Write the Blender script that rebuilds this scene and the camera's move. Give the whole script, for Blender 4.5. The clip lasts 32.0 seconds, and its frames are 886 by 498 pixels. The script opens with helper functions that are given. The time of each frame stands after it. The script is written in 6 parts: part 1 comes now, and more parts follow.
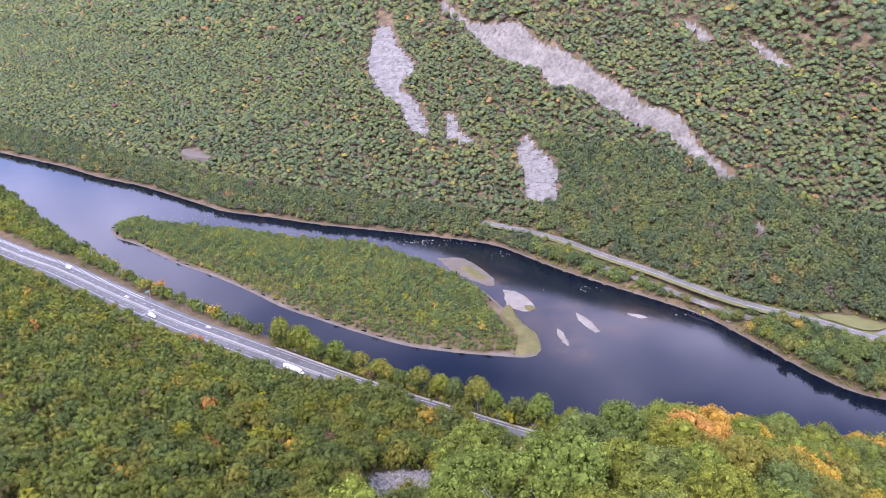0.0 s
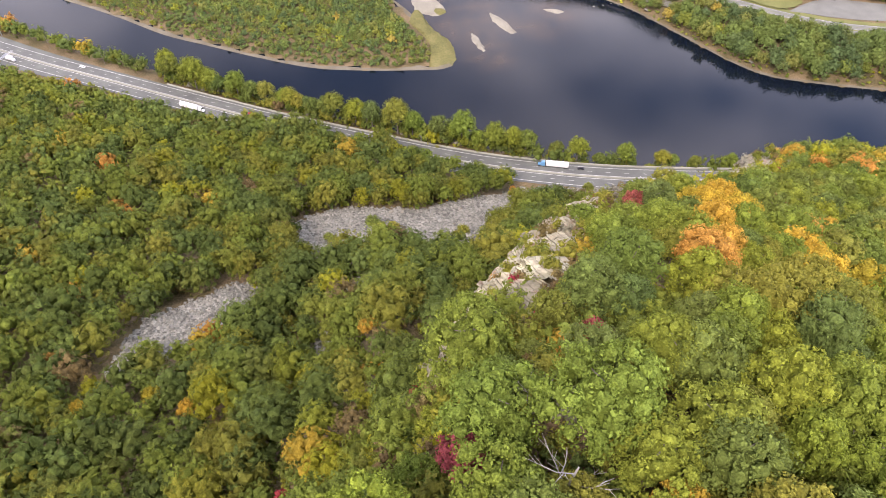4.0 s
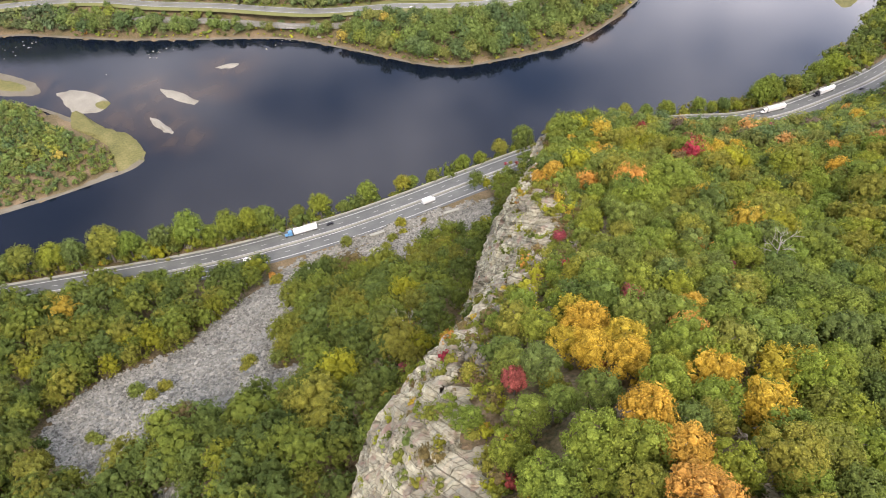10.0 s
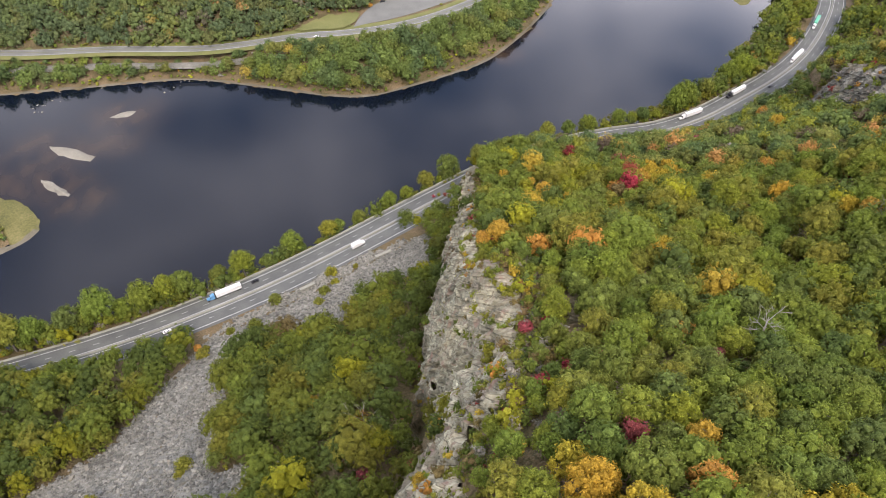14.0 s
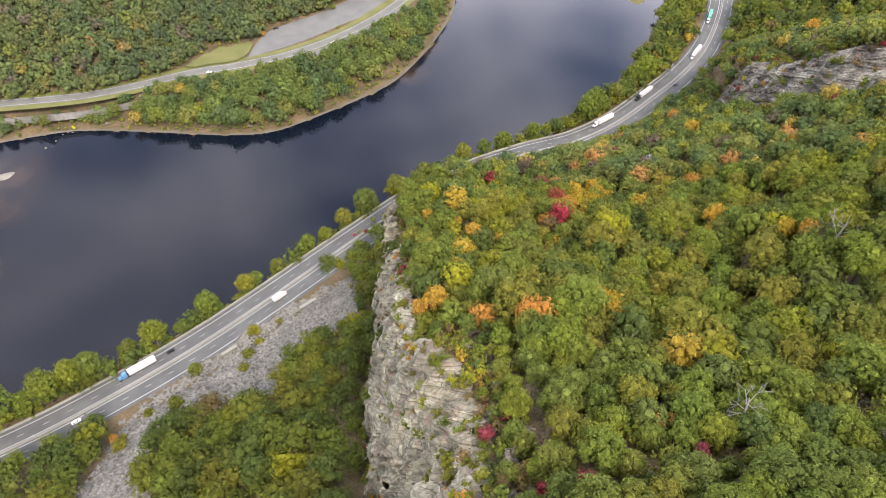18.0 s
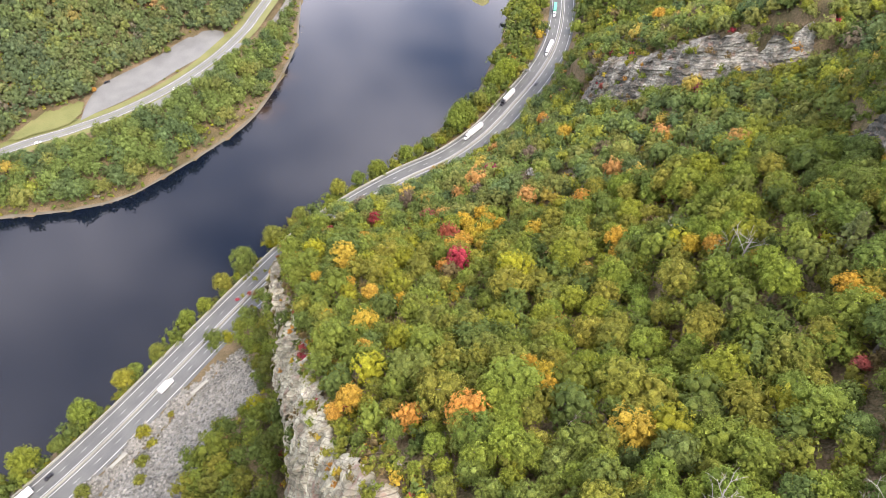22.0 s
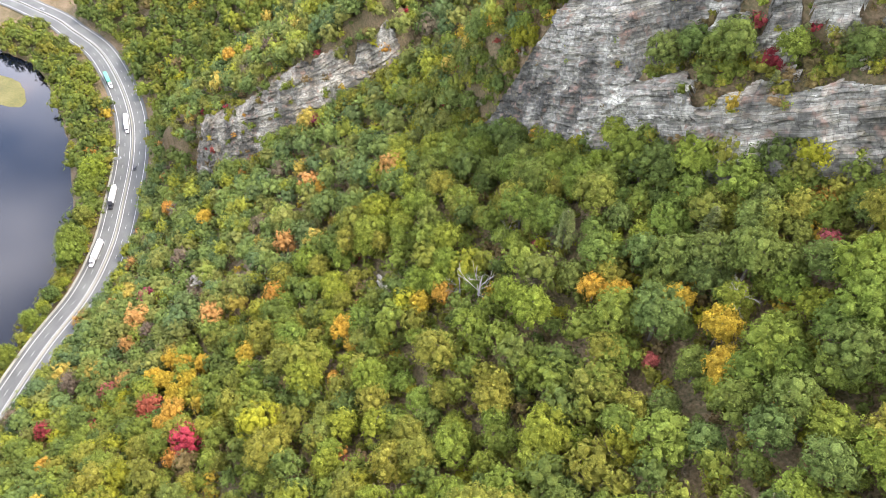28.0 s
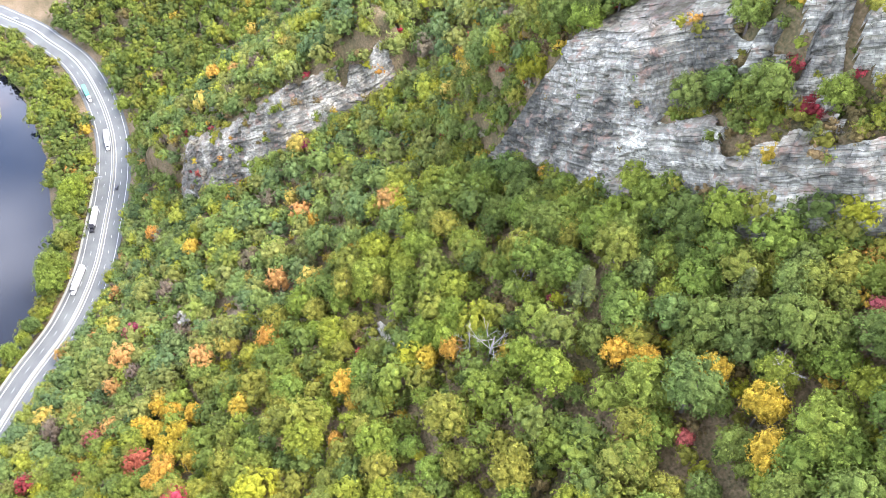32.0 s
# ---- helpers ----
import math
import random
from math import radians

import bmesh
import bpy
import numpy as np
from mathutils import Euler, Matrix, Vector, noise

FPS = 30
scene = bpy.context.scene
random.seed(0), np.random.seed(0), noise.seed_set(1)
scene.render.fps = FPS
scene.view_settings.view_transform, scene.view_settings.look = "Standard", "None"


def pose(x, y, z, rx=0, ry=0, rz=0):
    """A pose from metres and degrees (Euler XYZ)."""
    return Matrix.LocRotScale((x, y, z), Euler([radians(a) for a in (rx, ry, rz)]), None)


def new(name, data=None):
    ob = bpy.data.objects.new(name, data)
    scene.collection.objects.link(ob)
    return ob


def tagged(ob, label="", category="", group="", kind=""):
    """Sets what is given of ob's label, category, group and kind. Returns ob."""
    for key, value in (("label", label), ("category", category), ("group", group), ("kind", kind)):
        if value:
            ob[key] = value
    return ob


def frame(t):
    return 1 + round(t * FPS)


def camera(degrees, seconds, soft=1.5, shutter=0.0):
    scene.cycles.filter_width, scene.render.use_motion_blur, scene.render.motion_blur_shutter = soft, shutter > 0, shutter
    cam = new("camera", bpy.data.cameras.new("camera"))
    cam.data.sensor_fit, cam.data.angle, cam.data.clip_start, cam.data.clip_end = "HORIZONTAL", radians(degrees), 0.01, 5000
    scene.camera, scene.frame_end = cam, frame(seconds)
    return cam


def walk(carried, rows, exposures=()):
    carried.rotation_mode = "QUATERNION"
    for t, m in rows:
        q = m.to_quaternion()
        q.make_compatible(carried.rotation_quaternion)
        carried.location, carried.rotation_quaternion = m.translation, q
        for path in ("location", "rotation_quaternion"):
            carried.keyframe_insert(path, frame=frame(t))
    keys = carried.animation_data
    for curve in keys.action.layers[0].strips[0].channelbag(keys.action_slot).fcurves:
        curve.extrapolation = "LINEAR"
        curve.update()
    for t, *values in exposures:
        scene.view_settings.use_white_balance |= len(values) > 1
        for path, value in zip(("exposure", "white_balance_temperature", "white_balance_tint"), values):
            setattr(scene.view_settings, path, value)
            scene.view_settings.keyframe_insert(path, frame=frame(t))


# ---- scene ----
# world: x right, y ahead, z up from the river's surface
cam = camera(63.8, 32.0, soft=0.6)
METRES, EYE, TILT, LEAN, TURN = 250.0, 328.0, -24.0, 0.0, 0.0
ROWS = [
    (0.0, 0.0, 0.0, 0.0, 0.0, 0.0, -0.0),
    (0.5, -0.0043, 0.0131, 0.0059, -0.66, -4.09, 0.21),
    (1.0, -0.0082, 0.027, 0.0119, -1.31, -10.18, 0.43),
    (1.5, -0.0117, 0.0421, 0.0184, -1.94, -16.7, 0.71),
    (2.0, -0.0153, 0.0572, 0.0253, -2.32, -21.29, 0.88),
    (2.5, -0.0185, 0.0728, 0.0324, -2.4, -23.87, 0.92),
    (3.0, -0.0213, 0.0884, 0.0397, -4.11, -24.46, 1.73),
    (3.5, -0.0239, 0.1041, 0.0471, -6.26, -24.5, 2.74),
    (5.5, -0.029, 0.1667, 0.0746, -15.38, -24.95, 6.89),
    (6.0, -0.0289, 0.1823, 0.0818, -17.62, -25.18, 7.86),
    (6.5, -0.0281, 0.198, 0.0888, -20.19, -25.5, 9.0),
    (7.0, -0.0271, 0.2132, 0.0962, -22.75, -25.88, 10.07),
    (7.5, -0.0248, 0.229, 0.1026, -25.2, -26.26, 11.08),
    (8.0, -0.0222, 0.2441, 0.1098, -27.68, -26.73, 12.08),
    (8.5, -0.0188, 0.2589, 0.1168, -30.18, -27.23, 13.05),
    (9.0, -0.0148, 0.2737, 0.1237, -32.7, -27.79, 14.0),
    (9.5, -0.0099, 0.2879, 0.1306, -35.13, -28.35, 14.87),
    (10.0, -0.0041, 0.3021, 0.1365, -36.98, -28.77, 15.47),
    (10.5, 0.0019, 0.3153, 0.1431, -38.85, -29.25, 16.05),
    (11.0, 0.009, 0.3285, 0.1491, -40.41, -29.66, 16.52),
    (11.5, 0.0164, 0.341, 0.1553, -41.57, -29.94, 16.81),
    (12.0, 0.0245, 0.3533, 0.1611, -42.5, -30.15, 17.01),
    (12.5, 0.0331, 0.3656, 0.1666, -43.29, -30.34, 17.16),
    (13.0, 0.0421, 0.3774, 0.1726, -44.08, -30.56, 17.31),
    (13.5, 0.0519, 0.3892, 0.1775, -44.86, -30.75, 17.48),
    (14.0, 0.0615, 0.4002, 0.1824, -45.64, -30.97, 17.63),
    (14.5, 0.0709, 0.4107, 0.1871, -46.42, -31.19, 17.79),
    (16.5, 0.1103, 0.4496, 0.2028, -50.57, -32.39, 18.64),
    (17.0, 0.1207, 0.4584, 0.2073, -51.82, -32.78, 18.9),
    (17.5, 0.1318, 0.4673, 0.2109, -53.18, -33.22, 19.19),
    (18.0, 0.1432, 0.4757, 0.2154, -54.95, -33.85, 19.62),
    (18.5, 0.1549, 0.4845, 0.2195, -56.67, -34.45, 20.01),
    (19.0, 0.1668, 0.4929, 0.2239, -58.41, -35.08, 20.39),
    (19.5, 0.179, 0.5016, 0.2278, -60.26, -35.74, 20.76),
    (20.0, 0.1915, 0.5098, 0.2321, -62.12, -36.42, 21.11),
    (20.5, 0.2043, 0.5183, 0.2359, -63.95, -37.11, 21.43),
    (21.0, 0.2175, 0.5264, 0.2397, -65.79, -37.79, 21.73),
    (21.5, 0.2311, 0.5343, 0.2437, -67.63, -38.5, 22.0),
    (22.0, 0.2453, 0.5422, 0.2469, -69.52, -39.21, 22.27),
    (22.5, 0.2597, 0.5492, 0.2505, -72.21, -40.23, 22.67),
    (23.0, 0.2745, 0.5563, 0.2534, -75.2, -41.4, 23.04),
    (23.5, 0.2899, 0.5627, 0.2566, -78.38, -42.66, 23.38),
    (24.0, 0.3054, 0.5688, 0.2587, -82.83, -44.43, 23.76),
    (24.5, 0.3213, 0.574, 0.2612, -87.56, -46.35, 24.07),
    (25.0, 0.3373, 0.579, 0.263, -93.12, -48.6, 24.21),
    (25.5, 0.3536, 0.5833, 0.265, -99.2, -51.09, 24.11),
    (27.5, 0.4205, 0.5929, 0.2697, -108.81, -54.93, 23.03),
    (28.0, 0.4373, 0.5932, 0.27, -112.45, -56.39, 22.55),
    (28.5, 0.4542, 0.5936, 0.2709, -114.89, -58.83, 22.06),
    (29.0, 0.4711, 0.5927, 0.2713, -114.72, -62.24, 21.91),
    (29.5, 0.4877, 0.5905, 0.2707, -114.51, -66.33, 21.96),
    (30.0, 0.5018, 0.5875, 0.2694, -114.4, -68.78, 22.04),
    (30.5, 0.5124, 0.5853, 0.2686, -114.28, -69.11, 22.1),
    (31.0, 0.5201, 0.5835, 0.2683, -114.19, -67.35, 22.15),
    (31.5, 0.525, 0.5823, 0.268, -114.11, -63.48, 22.22),
    (32.0, 0.5269, 0.5815, 0.2678, -113.97, -57.63, 22.25),
]
walk(cam, [(t, pose(0, 0, EYE, TILT, LEAN, TURN) @ pose(METRES * x, METRES * y, METRES * z, 90 + pitch, roll, yaw)) for t, x, y, z, yaw, pitch, roll in ROWS], [(0.0, 1.63, 5650, 42), (1.0, 1.63, 5900, 38), (2.0, 1.81, 6500, 31), (5.0, 1.66, 6850, 24), (10.0, 1.64, 6750, 19), (14.0, 1.37, 6700, 19), (17.0, 1.52, 6700, 21), (20.0, 1.82, 6700, 21), (25.0, 2.2, 6650, 20), (28.0, 2.3, 6550, 18), (31.0, 2.5, 6200, 17), (32.0, 2.68, 6050, 18)])

# ---- light: a thin bright overcast ----
SUN_UP, SUN_ROUND = 52.0, 215.0
world = bpy.data.worlds.new("sky")
scene.world = world
world.use_nodes = True
wn, wl = world.node_tree.nodes, world.node_tree.links
wn.clear()
sky = wn.new("ShaderNodeTexSky")
sky.sky_type, sky.sun_disc = "NISHITA", False
sky.sun_elevation, sky.sun_rotation = radians(SUN_UP), radians(SUN_ROUND)
sky.air_density, sky.dust_density = 1.0, 2.0
w_co = wn.new("ShaderNodeTexCoord")
w_map = wn.new("ShaderNodeMapping")
w_map.inputs["Scale"].default_value = (1.0, 1.0, 2.2)
w_noise = wn.new("ShaderNodeTexNoise")
w_noise.inputs["Scale"].default_value, w_noise.inputs["Detail"].default_value = 2.6, 6.0
w_ramp = wn.new("ShaderNodeValToRGB")
w_ramp.color_ramp.elements[0].position, w_ramp.color_ramp.elements[1].position = 0.38, 0.66
w_mix = wn.new("ShaderNodeMix")
w_mix.data_type = "RGBA"
w_mix.inputs[7].default_value = (9.6, 9.9, 10.6, 1.0)
w_bg = wn.new("ShaderNodeBackground")
w_bg.inputs["Strength"].default_value = 0.15
w_out = wn.new("ShaderNodeOutputWorld")
wl.new(w_co.outputs["Generated"], w_map.inputs["Vector"])
wl.new(w_map.outputs["Vector"], w_noise.inputs["Vector"])
wl.new(w_noise.outputs["Fac"], w_ramp.inputs["Fac"])
wl.new(w_ramp.outputs["Color"], w_mix.inputs[0])
wl.new(sky.outputs["Color"], w_mix.inputs[6])
# the cloud is brightest low down and thins to grey-blue overhead
w_side, w_level, w_thin = wn.new("ShaderNodeVectorMath"), wn.new("ShaderNodeMapRange"), wn.new("ShaderNodeMix")
w_side.operation, w_side.inputs[1].default_value = "DOT_PRODUCT", (0.28, -0.14, -1.0)
w_level.inputs["From Min"].default_value, w_level.inputs["From Max"].default_value = -0.72, -0.12
w_level.inputs["To Min"].default_value, w_level.inputs["To Max"].default_value = 0.54, 1.8
w_thin.data_type, w_thin.blend_type = "RGBA", "MULTIPLY"
w_thin.inputs[0].default_value = 1.0
wl.new(w_co.outputs["Generated"], w_side.inputs[0])
wl.new(w_side.outputs["Value"], w_level.inputs["Value"])
wl.new(w_mix.outputs[2], w_thin.inputs[6])
wl.new(w_level.outputs["Result"], w_thin.inputs[7])
wl.new(w_thin.outputs[2], w_bg.inputs["Color"])
wl.new(w_bg.outputs["Background"], w_out.inputs["Surface"])
sun = new("sun", bpy.data.lights.new("sun", "SUN"))
sun.data.energy, sun.data.angle, sun.data.color = 1.5, radians(14), (1.0, 0.95, 0.88)
sun.matrix_world = pose(0, 0, 900, 90 - SUN_UP, 0, 180 - SUN_ROUND)

# ---- materials ----
def nodes_of(name):
    m = bpy.data.materials.new(name)
    m.use_nodes = True
    nt = m.node_tree
    return m, nt.nodes, nt.links, nt.nodes["Principled BSDF"]


def surface(name, stops, scale=1.0, rough=0.8, bump=0.3, fine=6.0, coarse=0.08, metal=0.0, spec=0.3, reach=0.3, each=0.0):
    """A rough surface: colours from stops by a coarse and a fine noise, with relief."""
    m, n, l, b = nodes_of(name)
    geo = n.new("ShaderNodeNewGeometry")
    one, two, mix, ramp = n.new("ShaderNodeTexNoise"), n.new("ShaderNodeTexNoise"), n.new("ShaderNodeMath"), n.new("ShaderNodeValToRGB")
    one.inputs["Scale"].default_value, two.inputs["Scale"].default_value = coarse * scale, fine * scale
    one.inputs["Detail"].default_value, two.inputs["Detail"].default_value = 5, 6
    mix.operation = "MULTIPLY_ADD"
    mix.inputs[1].default_value = 0.5
    half = n.new("ShaderNodeMath")
    half.operation = "MULTIPLY"
    half.inputs[1].default_value = 0.5
    for k in (one, two):
        l.new(geo.outputs["Position"], k.inputs["Vector"])
    l.new(one.outputs["Fac"], half.inputs[0])
    l.new(two.outputs["Fac"], mix.inputs[0])
    l.new(half.outputs[0], mix.inputs[2])
    l.new(mix.outputs[0], ramp.inputs["Fac"])
    e = ramp.color_ramp.elements
    while len(e) < len(stops):
        e.new(0.5)
    for i, c in enumerate(stops):
        e[i].position = 0.33 + 0.34 * i / max(1, len(stops) - 1)
        e[i].color = (*c, 1)
    l.new(ramp.outputs["Color"], b.inputs["Base Color"])
    if each:
        own, by = n.new("ShaderNodeMapRange"), n.new("ShaderNodeMix")
        own.inputs["To Min"].default_value, own.inputs["To Max"].default_value = 1 - each, 1 + each
        by.data_type, by.blend_type, by.inputs[0].default_value = "RGBA", "MULTIPLY", 1.0
        l.new(geo.outputs["Random Per Island"], own.inputs["Value"])
        l.new(ramp.outputs["Color"], by.inputs[6])
        l.new(own.outputs["Result"], by.inputs[7])
        l.new(by.outputs[2], b.inputs["Base Color"])
    b.inputs["Roughness"].default_value, b.inputs["Metallic"].default_value = rough, metal
    b.inputs["Specular IOR Level"].default_value = spec
    bm_ = n.new("ShaderNodeBump")
    bm_.inputs["Strength"].default_value, bm_.inputs["Distance"].default_value = bump, reach
    l.new(two.outputs["Fac"], bm_.inputs["Height"])
    l.new(bm_.outputs["Normal"], b.inputs["Normal"])
    return m


def leafy(name, stops=None):
    """Foliage. With stops, each tree takes its colour by its own random number; else from the mesh's tint."""
    m, n, l, b = nodes_of(name)
    geo = n.new("ShaderNodeNewGeometry")
    big, small = n.new("ShaderNodeTexNoise"), n.new("ShaderNodeTexNoise")
    big.inputs["Scale"].default_value, small.inputs["Scale"].default_value = 0.5, 4.0
    big.inputs["Detail"].default_value, small.inputs["Detail"].default_value = 2, 4
    l.new(geo.outputs["Position"], big.inputs["Vector"])
    l.new(geo.outputs["Position"], small.inputs["Vector"])
    if stops:
        info, ramp = n.new("ShaderNodeObjectInfo"), n.new("ShaderNodeValToRGB")
        e = ramp.color_ramp.elements
        while len(e) < len(stops):
            e.new(0.5)
        for i, c in enumerate(stops):
            e[i].position, e[i].color = i / max(1, len(stops) - 1), (*c, 1)
        l.new(info.outputs["Random"], ramp.inputs["Fac"])
        colour = ramp.outputs["Color"]
    at = n.new("ShaderNodeAttribute")
    at.attribute_name = "tint"
    if not stops:
        colour = at.outputs["Color"]
    add = n.new("ShaderNodeMath")
    add.operation = "ADD"
    l.new(big.outputs["Fac"], add.inputs[0])
    l.new(small.outputs["Fac"], add.inputs[1])
    level = n.new("ShaderNodeMapRange")
    level.inputs["From Min"].default_value, level.inputs["From Max"].default_value = 0.7, 1.3
    level.inputs["To Min"].default_value, level.inputs["To Max"].default_value = 0.55, 1.5
    l.new(add.outputs[0], level.inputs["Value"])
    each = n.new("ShaderNodeMapRange")
    each.inputs["To Min"].default_value, each.inputs["To Max"].default_value = (0.7, 1.32) if stops else (0.8, 1.22)
    l.new(geo.outputs["Random Per Island"], each.inputs["Value"])
    both = n.new("ShaderNodeMath")
    both.operation = "MULTIPLY"
    l.new(level.outputs["Result"], both.inputs[0])
    l.new(each.outputs["Result"], both.inputs[1])
    # the clumps are ragged: gaps between their leaves
    leaf, gap, solid = n.new("ShaderNodeTexVoronoi"), n.new("ShaderNodeMath"), n.new("ShaderNodeMath")
    leaf.inputs["Scale"].default_value = 3.1
    l.new(geo.outputs["Position"], leaf.inputs["Vector"])
    gap.operation = "LESS_THAN"
    gap.inputs[1].default_value = 0.56
    l.new(leaf.outputs["Distance"], gap.inputs[0])
    solid.operation = "MAXIMUM"
    less = n.new("ShaderNodeMath")
    less.operation = "SUBTRACT"
    less.inputs[0].default_value = 1.0
    l.new(at.outputs["Alpha"], less.inputs[1])
    l.new(gap.outputs[0], solid.inputs[0])
    l.new(less.outputs[0], solid.inputs[1])
    mul = n.new("ShaderNodeMix")
    mul.data_type, mul.blend_type = "RGBA", "MULTIPLY"
    mul.inputs[0].default_value = 1.0
    l.new(colour, mul.inputs[6])
    l.new(both.outputs[0], mul.inputs[7])
    l.new(mul.outputs[2], b.inputs["Base Color"])
    b.inputs["Roughness"].default_value, b.inputs["Specular IOR Level"].default_value = 0.65, 0.05
    # leaves let some light through
    thin, half, open_, cut = n.new("ShaderNodeBsdfTranslucent"), n.new("ShaderNodeMixShader"), n.new("ShaderNodeBsdfTransparent"), n.new("ShaderNodeMixShader")
    half.inputs["Fac"].default_value = 0.22
    l.new(mul.outputs[2], thin.inputs["Color"])
    l.new(b.outputs["BSDF"], half.inputs[1])
    l.new(thin.outputs["BSDF"], half.inputs[2])
    l.new(solid.outputs[0], cut.inputs["Fac"])
    l.new(open_.outputs["BSDF"], cut.inputs[1])
    l.new(half.outputs["Shader"], cut.inputs[2])
    l.new(cut.outputs["Shader"], n["Material Output"].inputs["Surface"])
    relief = n.new("ShaderNodeBump")
    relief.inputs["Strength"].default_value, relief.inputs["Distance"].default_value = 0.6, 0.5
    l.new(small.outputs["Fac"], relief.inputs["Height"])
    l.new(relief.outputs["Normal"], b.inputs["Normal"])
    return m


GREEN, DARK, OLIVE, LIME = (0.136, 0.17, 0.03), (0.088, 0.121, 0.031), (0.175, 0.172, 0.03), (0.228, 0.228, 0.02)
YELLOW, ORANGE, RED, GREY, BROWN = (0.36, 0.25, 0.035), (0.42, 0.2, 0.045), (0.27, 0.035, 0.05), (0.22, 0.2, 0.17), (0.15, 0.105, 0.05)
leaf_far = leafy("foliage")
leaf_kind = {
    "oak": leafy("oak_leaves", [DARK, (0.13, 0.158, 0.032), (0.088, 0.128, 0.036), (0.11, 0.15, 0.026), GREEN, (0.1, 0.135, 0.04), (0.15, 0.165, 0.03)]),
    "maple": leafy("maple_leaves", [GREEN, (0.185, 0.206, 0.026), (0.142, 0.188, 0.03), (0.172, 0.198, 0.03), (0.125, 0.174, 0.032), (0.168, 0.21, 0.028), (0.118, 0.16, 0.036), (0.205, 0.222, 0.024)]),
    "birch": leafy("birch_leaves", [(0.13, 0.152, 0.03), OLIVE, (0.2, 0.188, 0.032), (0.12, 0.153, 0.036), (0.212, 0.204, 0.028)]),
    "hickory": leafy("hickory_leaves", [(0.3, 0.25, 0.03), (0.42, 0.28, 0.035), (0.4, 0.24, 0.035)]),
    "sassafras": leafy("sassafras_leaves", [(0.4, 0.28, 0.04), (0.41, 0.245, 0.042), (0.4, 0.2, 0.048)]),
    "sumac": leafy("sumac_leaves", [(0.26, 0.055, 0.06), (0.2, 0.05, 0.06), (0.31, 0.09, 0.065)]),
    "pine": leafy("pine_needles", [(0.10, 0.12, 0.04), (0.13, 0.14, 0.05)]),
}
bark = surface("bark", [(0.06, 0.05, 0.04), (0.12, 0.105, 0.09), (0.2, 0.18, 0.16)], fine=5)
deadwood = surface("dead_wood", [(0.17, 0.155, 0.135), (0.26, 0.24, 0.215), (0.36, 0.34, 0.31)], fine=5)
litter = surface("forest_floor", [(0.05, 0.048, 0.018), (0.092, 0.075, 0.032), (0.155, 0.112, 0.06), (0.23, 0.165, 0.1)], fine=1.3, coarse=0.06, bump=0.8, reach=1.0)
gravel_bar = surface("gravel_bar", [(0.0854, 0.0755, 0.0502), (0.118, 0.104, 0.0744), (0.155, 0.141, 0.104)], fine=1.5, bump=0.4)
bar_grass = surface("bar_grass", [(0.06, 0.066, 0.02), (0.115, 0.108, 0.034), (0.17, 0.146, 0.06)], fine=0.8, bump=0.6)
lawn = surface("mown_grass", [(0.1, 0.11, 0.033), (0.135, 0.14, 0.046), (0.17, 0.158, 0.06)], fine=1.0)
asphalt = surface("asphalt", [(0.0747, 0.0785, 0.0753), (0.102, 0.107, 0.1), (0.136, 0.143, 0.13)], fine=2.5, coarse=0.1, bump=0.1, reach=0.02)
old_asphalt = surface("old_asphalt", [(0.114, 0.115, 0.105), (0.147, 0.149, 0.136), (0.177, 0.18, 0.158)], fine=1.5, bump=0.1, reach=0.02)
concrete = surface("concrete", [(0.194, 0.194, 0.16), (0.257, 0.257, 0.214), (0.31, 0.314, 0.26)], fine=2, bump=0.1, reach=0.02)
paint_white = surface("road_paint", [(0.4, 0.4, 0.385), (0.53, 0.53, 0.515)], fine=3, bump=0.05, reach=0.01)
scree_mat = surface("scree_stone", [(0.0727, 0.0704, 0.0577), (0.145, 0.143, 0.12), (0.209, 0.204, 0.173), (0.281, 0.275, 0.234)], fine=1.5, coarse=0.12, bump=1.0, reach=0.6)


def water_surface():
    m, n, l, b = nodes_of("river_water")
    geo = n.new("ShaderNodeNewGeometry")
    at = n.new("ShaderNodeAttribute")
    at.attribute_name = "tint"
    l.new(at.outputs["Color"], b.inputs["Base Color"])
    b.inputs["Roughness"].default_value, b.inputs["IOR"].default_value = 0.06, 1.33
    b.inputs["Specular IOR Level"].default_value = 0.62
    stretch = n.new("ShaderNodeMapping")
    stretch.inputs["Scale"].default_value = (0.5, 0.8, 1)
    wave, swell = n.new("ShaderNodeTexNoise"), n.new("ShaderNodeTexNoise")
    wave.inputs["Scale"].default_value, wave.inputs["Detail"].default_value = 0.9, 3
    swell.inputs["Scale"].default_value, swell.inputs["Detail"].default_value = 0.03, 3
    l.new(geo.outputs["Position"], stretch.inputs["Vector"])
    l.new(stretch.outputs["Vector"], wave.inputs["Vector"])
    l.new(geo.outputs["Position"], swell.inputs["Vector"])
    size = n.new("ShaderNodeMath")
    size.operation = "MULTIPLY"
    l.new(wave.outputs["Fac"], size.inputs[0])
    l.new(swell.outputs["Fac"], size.inputs[1])
    relief = n.new("ShaderNodeBump")
    relief.inputs["Strength"].default_value, relief.inputs["Distance"].default_value = 0.25, 0.12
    l.new(size.outputs[0], relief.inputs["Height"])
    l.new(relief.outputs["Normal"], b.inputs["Normal"])
    return m


water_mat = water_surface()

